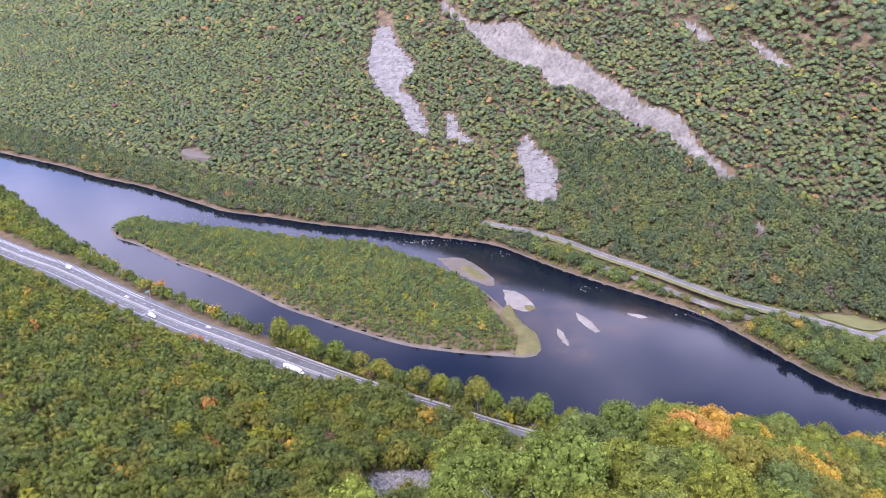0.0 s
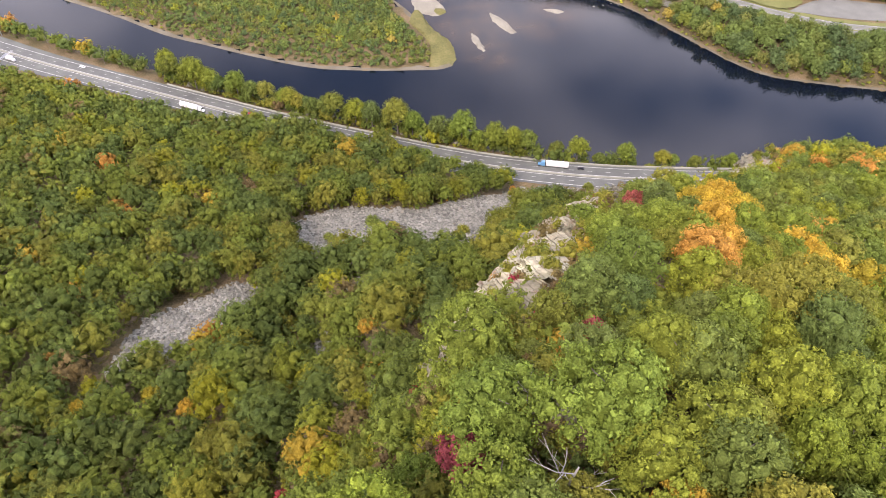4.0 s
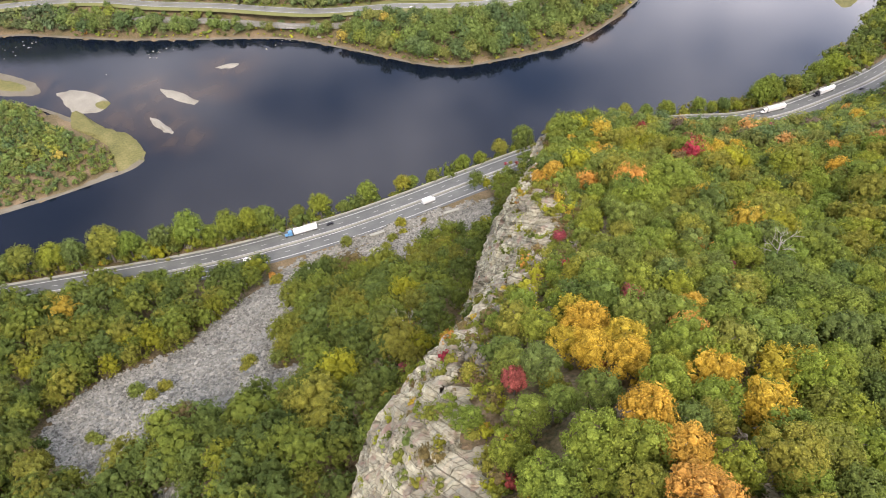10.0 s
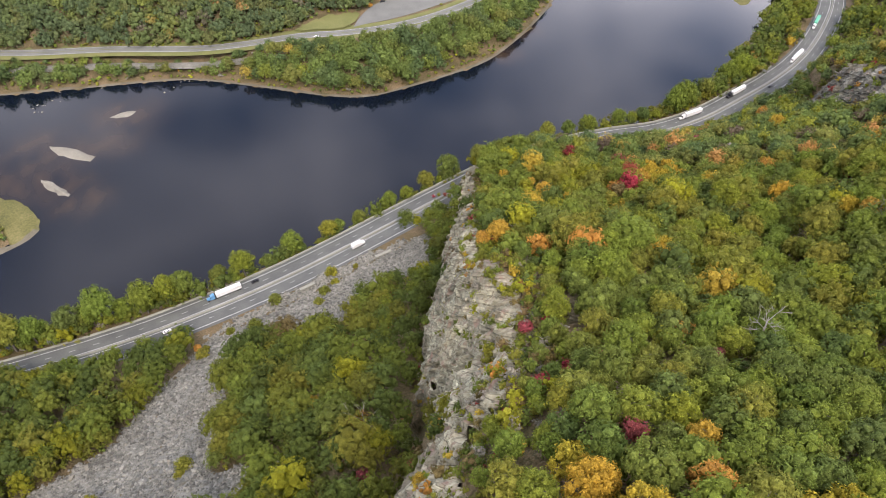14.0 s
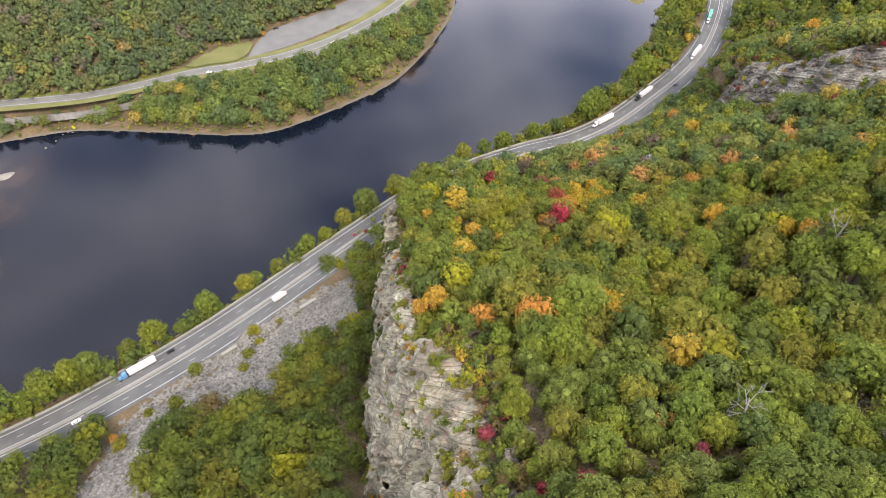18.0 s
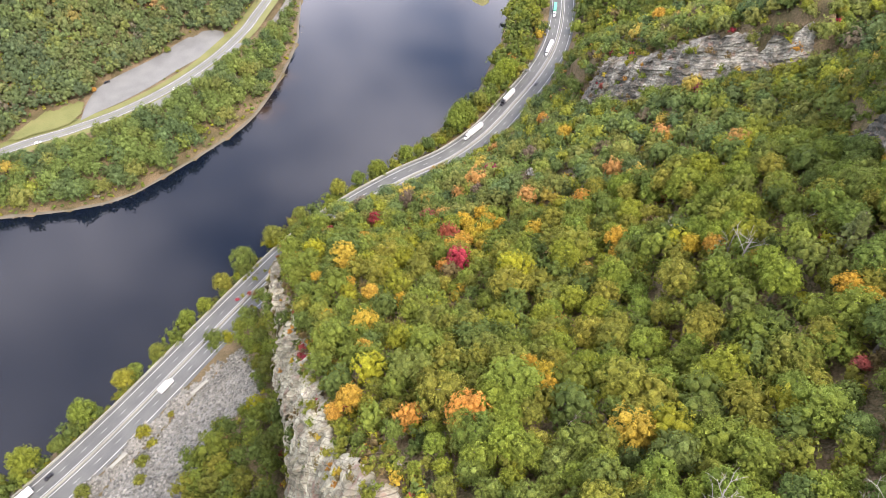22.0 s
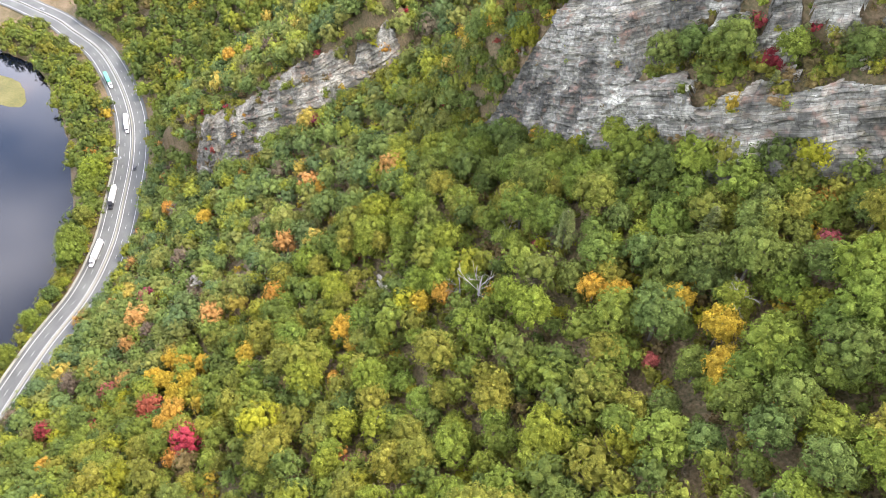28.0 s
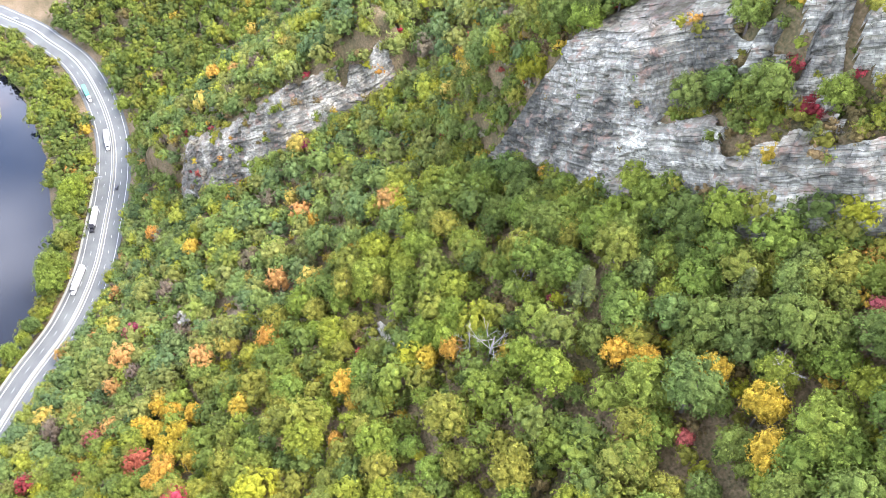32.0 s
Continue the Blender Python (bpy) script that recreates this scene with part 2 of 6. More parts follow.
# ---- the plan ----
ROAD = [(-1500, 1330), (-900, 985), (-491, 722), (-403, 669), (-320, 612), (-248, 564), (-186, 527), (-105, 479), (-58, 452), (0, 422), (55, 395), (97, 378), (163, 358), (267, 337), (315, 326), (355, 310), (393, 288), (425, 265), (460, 250), (497, 241), (544, 232), (589, 229), (640, 234), (693, 246), (735, 266), (779, 292), (900, 390), (1500, 900)]
NEAR_SHORE = [(-1500, 1520), (-900, 1180), (-612, 931), (-515, 835), (-444, 763), (-359, 688), (-300, 640), (-230, 592), (-170, 553), (-92, 502), (-45, 476), (12, 446), (65, 420), (104, 401), (168, 377), (270, 354), (322, 344), (366, 326), (404, 305), (437, 285), (470, 274), (505, 272), (551, 274), (590, 275), (640, 283), (700, 297), (739, 326), (850, 420), (1500, 1000)]
FAR_SHORE = [(-1500, 1680), (-900, 1235), (-722, 1124), (-583, 1048), (-499, 993), (-426, 955), (-325, 886), (-279, 855), (-216, 835), (-155, 812), (-57, 786), (24, 762), (62, 745), (97, 711), (129, 679), (176, 640), (228, 598), (250, 574), (275, 532), (300, 488), (319, 464), (342, 451), (386, 434), (424, 424), (473, 427), (530, 439), (565, 454), (623, 480), (680, 512), (800, 620), (1200, 1000), (1400, 1250)]
FAR_ROAD = [(-1500, 1760), (-900, 1300), (-722, 1175), (-499, 1040), (-325, 930), (-216, 876), (-90, 838), (0, 806), (57, 779), (125, 738), (171, 690), (215, 648), (270, 590), (330, 550), (356, 528), (388, 506), (425, 490), (470, 480), (511, 478), (540, 481), (594, 491), (650, 520), (760, 625), (1150, 1020), (1400, 1300)]
ISLAND = [(-404, 800), (-385, 829), (-314, 806), (-241, 792), (-161, 765), (-88, 752), (-40, 718), (-9, 697), (15, 666), (43, 628), (62, 588), (76, 551), (82, 521), (72, 512), (46, 514), (8, 520), (-31, 530), (-73, 551), (-117, 577), (-153, 599), (-195, 634), (-238, 666), (-291, 701), (-347, 746), (-385, 770)]
# foot of the upper crags, and the bands of bare rock
CRAG = [(324, 88), (298, 80), (272, 75), (248, 71), (228, 65), (212, 60), (194, 47), (172, 26), (150, 0)]
CRAG_LINE = [(455, 190), (434, 183), (414, 163), (396, 138), (383, 112), (375, 92), (370, 78)]
CLIFF = [(-60, -10), (-40, 20), (-12, 62), (12, 98), (34, 130), (58, 146), (76, 151), (92, 160), (107, 169), (117, 181), (126, 194), (138, 208), (165, 227), (206, 259), (250, 294), (285, 322)]


def curve(pts, step=6.0):
    """A smooth line through the points, in pieces of about that many metres."""
    p = np.array(pts, float)
    p = np.vstack([2 * p[0] - p[1], p, 2 * p[-1] - p[-2]])
    out = []
    for i in range(1, len(p) - 2):
        a, b, c, d = p[i - 1:i + 3]
        t = np.linspace(0, 1, max(1, int(np.linalg.norm(c - b) / step)), endpoint=False)[:, None]
        out.append(0.5 * (2 * b + (c - a) * t + (2 * a - 5 * b + 4 * c - d) * t**2 + (3 * b - a - 3 * c + d) * t**3))
    return np.vstack(out + [p[-2:-1]])


def dist(P, L):
    """Distance of each point from a line, positive on the line's left."""
    best, side = np.full(len(P), 1e18), np.zeros(len(P))
    for a, b in zip(L[:-1], L[1:]):
        ab = b - a
        t = np.clip(((P - a) @ ab) / (ab @ ab), 0, 1)
        q = P - (a + t[:, None] * ab)
        d = (q**2).sum(1)
        m = d < best
        best[m], side[m] = d[m], np.sign(ab[0] * q[m, 1] - ab[1] * q[m, 0])
    return np.sqrt(best) * side


def inside(P, poly):
    """Which points lie in a closed outline."""
    hit = np.zeros(len(P), bool)
    x, y = P[:, 0], P[:, 1]
    for (ax, ay), (bx, by) in zip(poly, np.roll(poly, -1, 0)):
        if ay != by:
            hit ^= ((ay > y) != (by > y)) & (x < (bx - ax) * (y - ay) / (by - ay) + ax)
    return hit


def smooth(a, b, v):
    t = np.clip((v - a) / (b - a), 0, 1)
    return t * t * (3 - 2 * t)


def ring(pts, step=8.0):
    c = curve(list(pts) + [pts[0]], step)
    return c[:-1]


def waves(P, size, seed=0):
    """A cheap smooth noise, about -1 to 1."""
    r = np.random.RandomState(seed)
    v = 0
    for k in range(7):
        a, f, ph = r.uniform(0, 6.283), r.uniform(0.6, 1.9) * 6.283 / size, r.uniform(0, 6.283)
        v = v + np.sin(f * (P[:, 0] * np.cos(a) + P[:, 1] * np.sin(a)) + ph + 0.8 * np.sin(0.37 * f * (P[:, 0] * np.sin(a) - P[:, 1] * np.cos(a))))
    return v / 3.2


L_ROAD, L_NEAR, L_FAR, L_FROAD, L_CLIFF, L_CRAG, L_CRAG2 = (curve(c, 10) for c in (ROAD, NEAR_SHORE, FAR_SHORE, FAR_ROAD, CLIFF, CRAG, CRAG_LINE))
L_RIVER = np.vstack([L_FAR, L_NEAR[::-1]])
L_ISLAND = ring(ISLAND)
ROAD_Z, FROAD_Z, ROAD_HALF = 8.0, 14.0, 11.5


def height(P):
    """The ground's height at each place."""
    P = np.asarray(P, float)
    x, y = P[:, 0], P[:, 1]
    dn, df = np.abs(dist(P, L_NEAR)), np.abs(dist(P, L_FAR))
    river = inside(P, L_RIVER)
    dr, e = -dist(P, L_ROAD), -dist(P, L_CLIFF)
    dd = np.maximum(dr - ROAD_HALF - 2, 0)
    # the wooded talus below the cliff
    left = ROAD_Z + np.interp(x, [-900, -400, -110, -30, 0, 80], [0.22, 0.3, 0.43, 0.52, 0.63, 0.68]) * np.maximum(dd - 6, 0)
    # it steepens under the rock and hollows out at the scree
    left = left + 13 * np.exp(-(((e + 40) / 24) ** 2)) * smooth(-60, -15, x) * (1 - smooth(105, 150, x)) - 9 * np.exp(-(((x - 15) / 62) ** 2 + ((y - 292) / 32) ** 2))
    # the shoulder of the mountain above it
    k = np.interp(x, [300, 400, 520, 800], [0.77, 0.92, 0.92, 0.7])
    right = ROAD_Z + k * dd - 0.00015 * dd**2 + np.interp(x, [-10, 30, 165, 200, 250, 290], [26, 46, 46, 32, 38, 28]) * np.exp(-(np.maximum(e, 0) / 75) ** 2) * smooth(0, 14, dd)
    right = right - 3.0 * smooth(20, 70, dd)
    for bx, by, up_, wide_ in ((65, 100, 6, 24), (172, 124, -8, 28), (285, 205, -7, 36), (268, 142, -6, 24), (292, 103, 7, 24), (215, 90, 5, 20), (29, 111, -7, 10), (121, 190, 9, 13)):
        right = right + up_ * np.exp(-((x - bx) ** 2 + (y - by) ** 2) / wide_**2)
    crag = dist(P, L_CRAG)
    tier = smooth(238, 256, x)
    right = right + (tier * 42 * smooth(-1, 20, crag) + (1 - tier) * (24 * smooth(-1, 10, crag) + 20 * smooth(17, 28, crag))) * smooth(140, 190, x) * (1 - smooth(305, 345, x)) * smooth(120, 180, dd)
    crag2 = dist(P, L_CRAG2)
    right = right + 25 * smooth(-1, 17, crag2) * (1 - smooth(45, 90, crag2)) * smooth(368, 378, x) * smooth(70, 84, y)
    wide = np.interp(x, [20, 34, 60, 82, 100, 118, 150], [20, 25, 22, 23, 24, 17, 17])
    s = 1 - (1 - np.clip((e + wide) / (wide + np.interp(x, [60, 110], [9, 3])), 0, 1)) ** 2.2
    hill = left * (1 - s) + right * s
    hill = hill + 1.6 * waves(P, 60, 3) * smooth(20, 60, dd)
    hill = np.where(hill > 262, 262 + 34 * np.tanh((hill - 262) / 60), hill)
    near = np.where(dr > 0, hill, ROAD_Z)
    near = near - 0.25
    bank = smooth(0, 9, dn)
    near = np.where(dr < -ROAD_HALF, (near - 1.0) * bank + 0.6 * (1 - bank), near)
    # the mountain across the river
    db = dist(P, L_FROAD)
    lot = np.exp(-((x - 440) / 95) ** 2)
    up = np.maximum(db - 9 - 44 * lot, 0)
    kf = np.interp(x, [-1200, -700, -300, 0, 150, 600], [0.30, 0.36, 0.42, 0.5, 0.62, 0.68])
    far = FROAD_Z + kf * up + 3.0 * waves(P, 170, 5) * smooth(30, 120, up)
    far = np.where(far > 330, 330 + 120 * np.tanh((far - 330) / 200), far) - 0.25
    bench = smooth(2, 38, df)
    far = np.where(db < 9, 0.5 + (far - 0.5) * bench, far)
    z = np.where(df < dn, far, near)
    bed = -0.3 - np.minimum(np.minimum(dn, df) * 0.12, 2.5)
    z = np.where(river, bed, z)
    isl = np.abs(dist(P, np.vstack([L_ISLAND, L_ISLAND[:1]])))
    z = np.where(inside(P, L_ISLAND), np.minimum(0.25 + isl * 0.1, 3.0), z)
    return z

# ---- building blocks ----
def part(name, bm, material, parent=None, label=""):
    me = bpy.data.meshes.new(name)
    bm.to_mesh(me)
    bm.free()
    me.materials.append(material)
    ob = new(name, me)
    ob.parent = parent
    if label:
        ob["label"] = label
    return ob


def mesh_np(name, V, F, material, tint=None, flat=True, card=None):
    """A mesh from arrays of corners and of triangles or quads."""
    me = bpy.data.meshes.new(name)
    V, F = np.asarray(V, np.float32), np.asarray(F, np.int32)
    me.vertices.add(len(V))
    me.vertices.foreach_set("co", V.ravel())
    me.loops.add(F.size)
    me.loops.foreach_set("vertex_index", F.ravel())
    me.polygons.add(len(F))
    me.polygons.foreach_set("loop_start", np.arange(0, F.size, F.shape[1], dtype=np.int32))
    me.polygons.foreach_set("use_smooth", np.full(len(F), not flat))
    me.update(calc_edges=True)
    if tint is None and card is not None:
        tint = (1.0, 1.0, 1.0)
    if tint is not None:
        a = me.color_attributes.new("tint", "FLOAT_COLOR", "POINT")
        c = np.ones((len(V), 4), np.float32)
        c[:, :3] = tint
        if card is not None:
            c[:, 3] = card
        a.data.foreach_set("color", c.ravel())
    me.materials.append(material)
    return me


def grid_faces(nx, ny):
    i = np.arange(nx * ny).reshape(ny, nx)
    return np.stack([i[:-1, :-1], i[:-1, 1:], i[1:, 1:], i[1:, :-1]], -1).reshape(-1, 4)


def span(*pieces):
    return np.unique(np.concatenate([np.arange(a, b, s) for a, b, s in pieces]))


# ---- ground and water ----
gx = span((-4200, -900, 150), (-900, -160, 14), (-160, 540, 4), (540, 900, 10), (900, 4350, 150))
gy = span((-3000, -60, 140), (-60, 420, 4), (420, 1200, 10), (1200, 4500, 150))
GX, GY = np.meshgrid(gx, gy)
G = np.stack([GX.ravel(), GY.ravel()], 1)
GZ = height(G).reshape(len(gy), len(gx))
steep = np.hypot(np.gradient(GZ, gx, axis=1), np.gradient(GZ, gy, axis=0))
GZ = GZ - 2.2 * smooth(1.15, 1.7, steep) * (GX > -30) * (GX < 520) * (GY < 345)


def ground_z(P):
    """The height of the ground sheet at each place."""
    P = np.asarray(P, float)
    i = np.clip(np.searchsorted(gx, P[:, 0]) - 1, 0, len(gx) - 2)
    j = np.clip(np.searchsorted(gy, P[:, 1]) - 1, 0, len(gy) - 2)
    u, v = (P[:, 0] - gx[i]) / (gx[i + 1] - gx[i]), (P[:, 1] - gy[j]) / (gy[j + 1] - gy[j])
    return (GZ[j, i] * (1 - u) + GZ[j, i + 1] * u) * (1 - v) + (GZ[j + 1, i] * (1 - u) + GZ[j + 1, i + 1] * u) * v


ground = new("ground", mesh_np("ground", np.c_[G, GZ.ravel()], grid_faces(len(gx), len(gy)), litter, flat=False))
tagged(ground, "leaf-littered wooded mountainside and river bank", "ground", kind="structure")

wx, wy = span((-1400, -520, 40), (-520, 800, 8), (800, 1400, 40)), span((150, 250, 20), (250, 900, 8), (900, 1700, 40))
WX, WY = np.meshgrid(wx, wy)
W = np.stack([WX.ravel(), WY.ravel()], 1)
# shallows over the bars are brown, the channel is dark
SHOALS = [(20, 690, 26), (50, 655, 22), (75, 610, 26), (95, 570, 30), (107, 545, 22), (133, 570, 24), (120, 600, 20), (184, 582, 26), (160, 560, 22), (110, 520, 18), (440, 420, 16), (480, 427, 12), (670, 318, 24)]
shoal = np.zeros(len(W))
for x_, y_, r_ in SHOALS:
    q_ = W - (x_, y_)
    turned = np.c_[q_[:, 0] * 0.85 - q_[:, 1] * 0.53, (q_[:, 0] * 0.53 + q_[:, 1] * 0.85) * 1.5]
    shoal = np.maximum(shoal, np.exp(-((turned**2).sum(1)) / r_**2))
shoal = np.clip(shoal * (1 + 0.5 * waves(W, 26, 81) + 0.35 * waves(W, 11, 82)), 0, 1)[:, None]
river = new("river_water", mesh_np("river_water", np.c_[W, np.zeros(len(W))], grid_faces(len(wx), len(wy)), water_mat, tint=np.array((0.0035, 0.006, 0.0115)) * (1 - shoal) + np.array((0.032, 0.022, 0.017)) * shoal, flat=False))
tagged(river, "dark slow river reflecting a cloudy sky", "river", kind="structure")


def strip(line, left, right, lift, z):
    """A flat ribbon along a line, from left to right of it."""
    t = np.gradient(line, axis=0)
    t /= np.linalg.norm(t, axis=1)[:, None]
    nrm = np.c_[-t[:, 1], t[:, 0]]
    a, b = line + nrm * left, line + nrm * right
    V = np.vstack([np.c_[a, np.full(len(a), z + lift)], np.c_[b, np.full(len(b), z + lift)]])
    i = np.arange(len(line) - 1)
    F = np.stack([i + len(line), i + 1 + len(line), i + 1, i], 1)
    return V, F


# ---- highway ----
def frame_of(line):
    t = np.gradient(line, axis=0)
    t /= np.linalg.norm(t, axis=1)[:, None]
    return t, np.c_[-t[:, 1], t[:, 0]]


def ribbon(line, profile):
    """A solid of one cross-section swept along a line; profile: (offset to the left, height) round it."""
    _, nrm = frame_of(line)
    k, n = len(profile), len(line)
    V = np.zeros((n, k, 3))
    for j, (o, z) in enumerate(profile):
        V[:, j, :2], V[:, j, 2] = line + nrm * o, z
    i, j = np.meshgrid(np.arange(n - 1), np.arange(k), indexing="ij")
    a, b, c, d = i * k + j, i * k + (j + 1) % k, (i + 1) * k + (j + 1) % k, (i + 1) * k + j
    return V.reshape(-1, 3), np.stack([a, d, c, b], -1).reshape(-1, 4)


FINE_ROAD = curve(ROAD, 4)
FINE_ROAD = FINE_ROAD[(FINE_ROAD[:, 0] > -900) & (FINE_ROAD[:, 0] < 900)]
widen = np.interp(FINE_ROAD[:, 0], [-900, -300, -190], [6, 6, 0])
_, RN = frame_of(FINE_ROAD)
a, b = FINE_ROAD + RN * (ROAD_HALF + 0.7 * widen)[:, None], FINE_ROAD - RN * (ROAD_HALF + widen)[:, None]
n = len(a)
V = np.vstack([np.c_[a, np.full(n, ROAD_Z)], np.c_[b, np.full(n, ROAD_Z)]])
i = np.arange(n - 1)
road = tagged(new("road", mesh_np("road", V, np.stack([i + n, i + 1 + n, i + 1, i], 1), asphalt)), "grey asphalt four-lane highway along the river", "road", kind="structure")


def on_road(name, line, profile, mat, label="", cat="", parent=None):
    V, F = ribbon(line, profile)
    ob = new(name, mesh_np(name, V, F, mat))
    if parent is not None:
        ob.parent = parent
        return ob
    return tagged(ob, label, cat, kind="structure")


def flat_band(o, w, z=0.02):
    return [(o + w / 2, ROAD_Z + z), (o - w / 2, ROAD_Z + z), (o - w / 2, ROAD_Z + 0.001), (o + w / 2, ROAD_Z + 0.001)]


for o in (9.3, 1.5, -1.5, -9.3):
    on_road("edge_line", FINE_ROAD, flat_band(o, 0.3), paint_white, parent=road)
on_road("trim_median", FINE_ROAD, [(0.45, ROAD_Z), (0.2, ROAD_Z + 0.85), (-0.2, ROAD_Z + 0.85), (-0.45, ROAD_Z)], concrete, "low pale concrete barrier between the carriageways", "barrier")
mid = FINE_ROAD[(FINE_ROAD[:, 0] > -150) & (FINE_ROAD[:, 0] < 560)]
on_road("wall_parapet", mid, [(12.3, ROAD_Z - 5), (12.3, ROAD_Z + 0.9), (11.6, ROAD_Z + 0.9), (11.4, ROAD_Z), (11.4, ROAD_Z - 5)], concrete, "weathered concrete parapet wall above the river", "wall")
# lane dashes, 3 m long and 12.2 m apart
DASH = mesh_np("lane_dash", [(-1.6, -0.09, 0), (1.6, -0.09, 0), (1.6, 0.09, 0), (-1.6, 0.09, 0), (-1.6, -0.09, 0.015), (1.6, -0.09, 0.015), (1.6, 0.09, 0.015), (-1.6, 0.09, 0.015)], [(4, 5, 6, 7), (0, 1, 5, 4), (1, 2, 6, 5), (2, 3, 7, 6), (3, 0, 4, 7)], paint_white)
leg = np.r_[0, np.cumsum(np.linalg.norm(np.diff(FINE_ROAD, axis=0), axis=1))]


def road_pose(s, off, z=ROAD_Z, back=False):
    """A pose on the highway, s metres along it and off metres to its left."""
    p = np.array([np.interp(s, leg, FINE_ROAD[:, 0]), np.interp(s, leg, FINE_ROAD[:, 1])])
    q = np.array([np.interp(s + 2, leg, FINE_ROAD[:, 0]), np.interp(s + 2, leg, FINE_ROAD[:, 1])])
    t = (q - p) / np.linalg.norm(q - p)
    return pose(p[0] - t[1] * off, p[1] + t[0] * off, z, 0, 0, math.degrees(math.atan2(t[1], t[0])) + (180 if back else 0))


def along(x, y):
    """Metres along the highway nearest to a place."""
    return float(leg[np.argmin(((FINE_ROAD - (x, y)) ** 2).sum(1))])


s = along(-520, 740)
while s < along(700, 250):
    for off in (5.2, -5.2):
        d_ = new("lane_dash", DASH)
        d_.matrix_basis = road_pose(s, off, ROAD_Z + 0.004)
        d_.parent = road
    s += 12.2
# hatched gore where the carriageway widens
HATCH = mesh_np("gore_stripe", [(-0.5, -2.2, 0), (0.5, -1.2, 0), (0.5, 2.2, 0), (-0.5, 1.2, 0), (-0.5, -2.2, 0.02), (0.5, -1.2, 0.02), (0.5, 2.2, 0.02), (-0.5, 1.2, 0.02)], [(4, 5, 6, 7), (0, 1, 5, 4), (1, 2, 6, 5), (2, 3, 7, 6), (3, 0, 4, 7)], paint_white)
s = along(-560, 765)
while s < along(-290, 592):
    d_ = new("gore_stripe", HATCH)
    d_.matrix_basis = road_pose(s, 11.6, ROAD_Z + 0.004)
    d_.parent = road
    s += 3.6

# ---- road, railway and car park across the river ----
FFINE = curve(FAR_ROAD, 6)
FF_ = FFINE[(FFINE[:, 0] > 40) & (FFINE[:, 1] < 1000)]
V, F = strip(FF_, 4.6, -4.6, 0, FROAD_Z)
froad = tagged(new("road_2", mesh_np("road_2", V, F, old_asphalt)), "pale asphalt two-lane road below the wooded mountain", "road", kind="structure")
for o in (3.6, 0.15, -0.15, -3.6):
    V, F = strip(FF_, o + 0.1, o - 0.1, 0.02, FROAD_Z)
    ob = new("edge_line", mesh_np("edge_line", V, F, paint_white if abs(o) > 1 else lawn))
    ob.parent = froad


for side in (1, -1):
    V, F = strip(FF_, max(4.5 * side, 10 * side), min(4.5 * side, 10 * side), -0.06, FROAD_Z)
    tagged(new("grass_verge", mesh_np("grass_verge", V, F, lawn)), "rough grass verge of the road across the river", "verge", kind="structure")


def slab(name, outline, top, thick, mat, label, cat, step=6.0):
    """A flat paved or grassy area with a closed outline."""
    c = ring(outline, step)
    bm = bmesh.new()
    f = bm.faces.new([bm.verts.new((x, y, top)) for x, y in c])
    if f.normal.z < 0:
        f.normal_flip()
    r = bmesh.ops.extrude_face_region(bm, geom=[f])
    bmesh.ops.translate(bm, vec=(0, 0, -thick), verts=[v for v in r["geom"] if isinstance(v, bmesh.types.BMVert)])
    bmesh.ops.recalc_face_normals(bm, faces=bm.faces)
    ob = part(name, bm, mat)
    return tagged(ob, label, cat, kind="structure")


LOT = [(369, 527), (390, 537), (414, 540), (458, 524), (483, 519), (505, 509), (509, 494), (496, 487), (480, 488), (451, 497), (421, 505), (397, 514), (382, 522)]
LAWN = [(327, 561), (357, 560), (373, 553), (391, 542), (388, 538), (369, 529), (357, 534), (340, 548)]
VERGE = [(384, 514), (400, 505), (445, 490), (490, 484), (520, 487), (508, 489), (445, 494), (400, 510), (386, 517)]
SHOULDER = [(390, 497), (427, 483), (447, 480), (463, 475), (498, 473), (500, 468), (455, 470), (427, 475), (396, 482)]
slab("car_park", LOT, FROAD_Z + 0.02, 1.5, old_asphalt, "empty pale asphalt car park beside the road", "car park")
slab("verge", VERGE, FROAD_Z + 0.09, 1.2, lawn, "grass strip between road and car park", "lawn")
slab("lay_by", SHOULDER, FROAD_Z + 0.01, 1.2, old_asphalt, "paved lay-by along the road", "road")
RAIL = FFINE[(FFINE[:, 0] > 100) & (FFINE[:, 0] < 640) & (FFINE[:, 1] < 760)]
_, fn = frame_of(RAIL)
RAIL = RAIL - fn * 15
hz = float(np.median(height(RAIL))) + 1.2
V, F = ribbon(RAIL, [(2.6, hz - 3.0), (1.8, hz), (-1.8, hz), (-2.6, hz - 3.0)])
railway = tagged(new("railway_bed", mesh_np("railway_bed", V, F, scree_mat)), "brown-grey ballast of a single railway track", "railway", kind="structure")
for o in (0.75, -0.75):
    V, F = ribbon(RAIL, [(o + 0.05, hz), (o + 0.05, hz + 0.18), (o - 0.05, hz + 0.18), (o - 0.05, hz)])
    ob = new("rail", mesh_np("rail", V, F, bark))
    ob.parent = railway

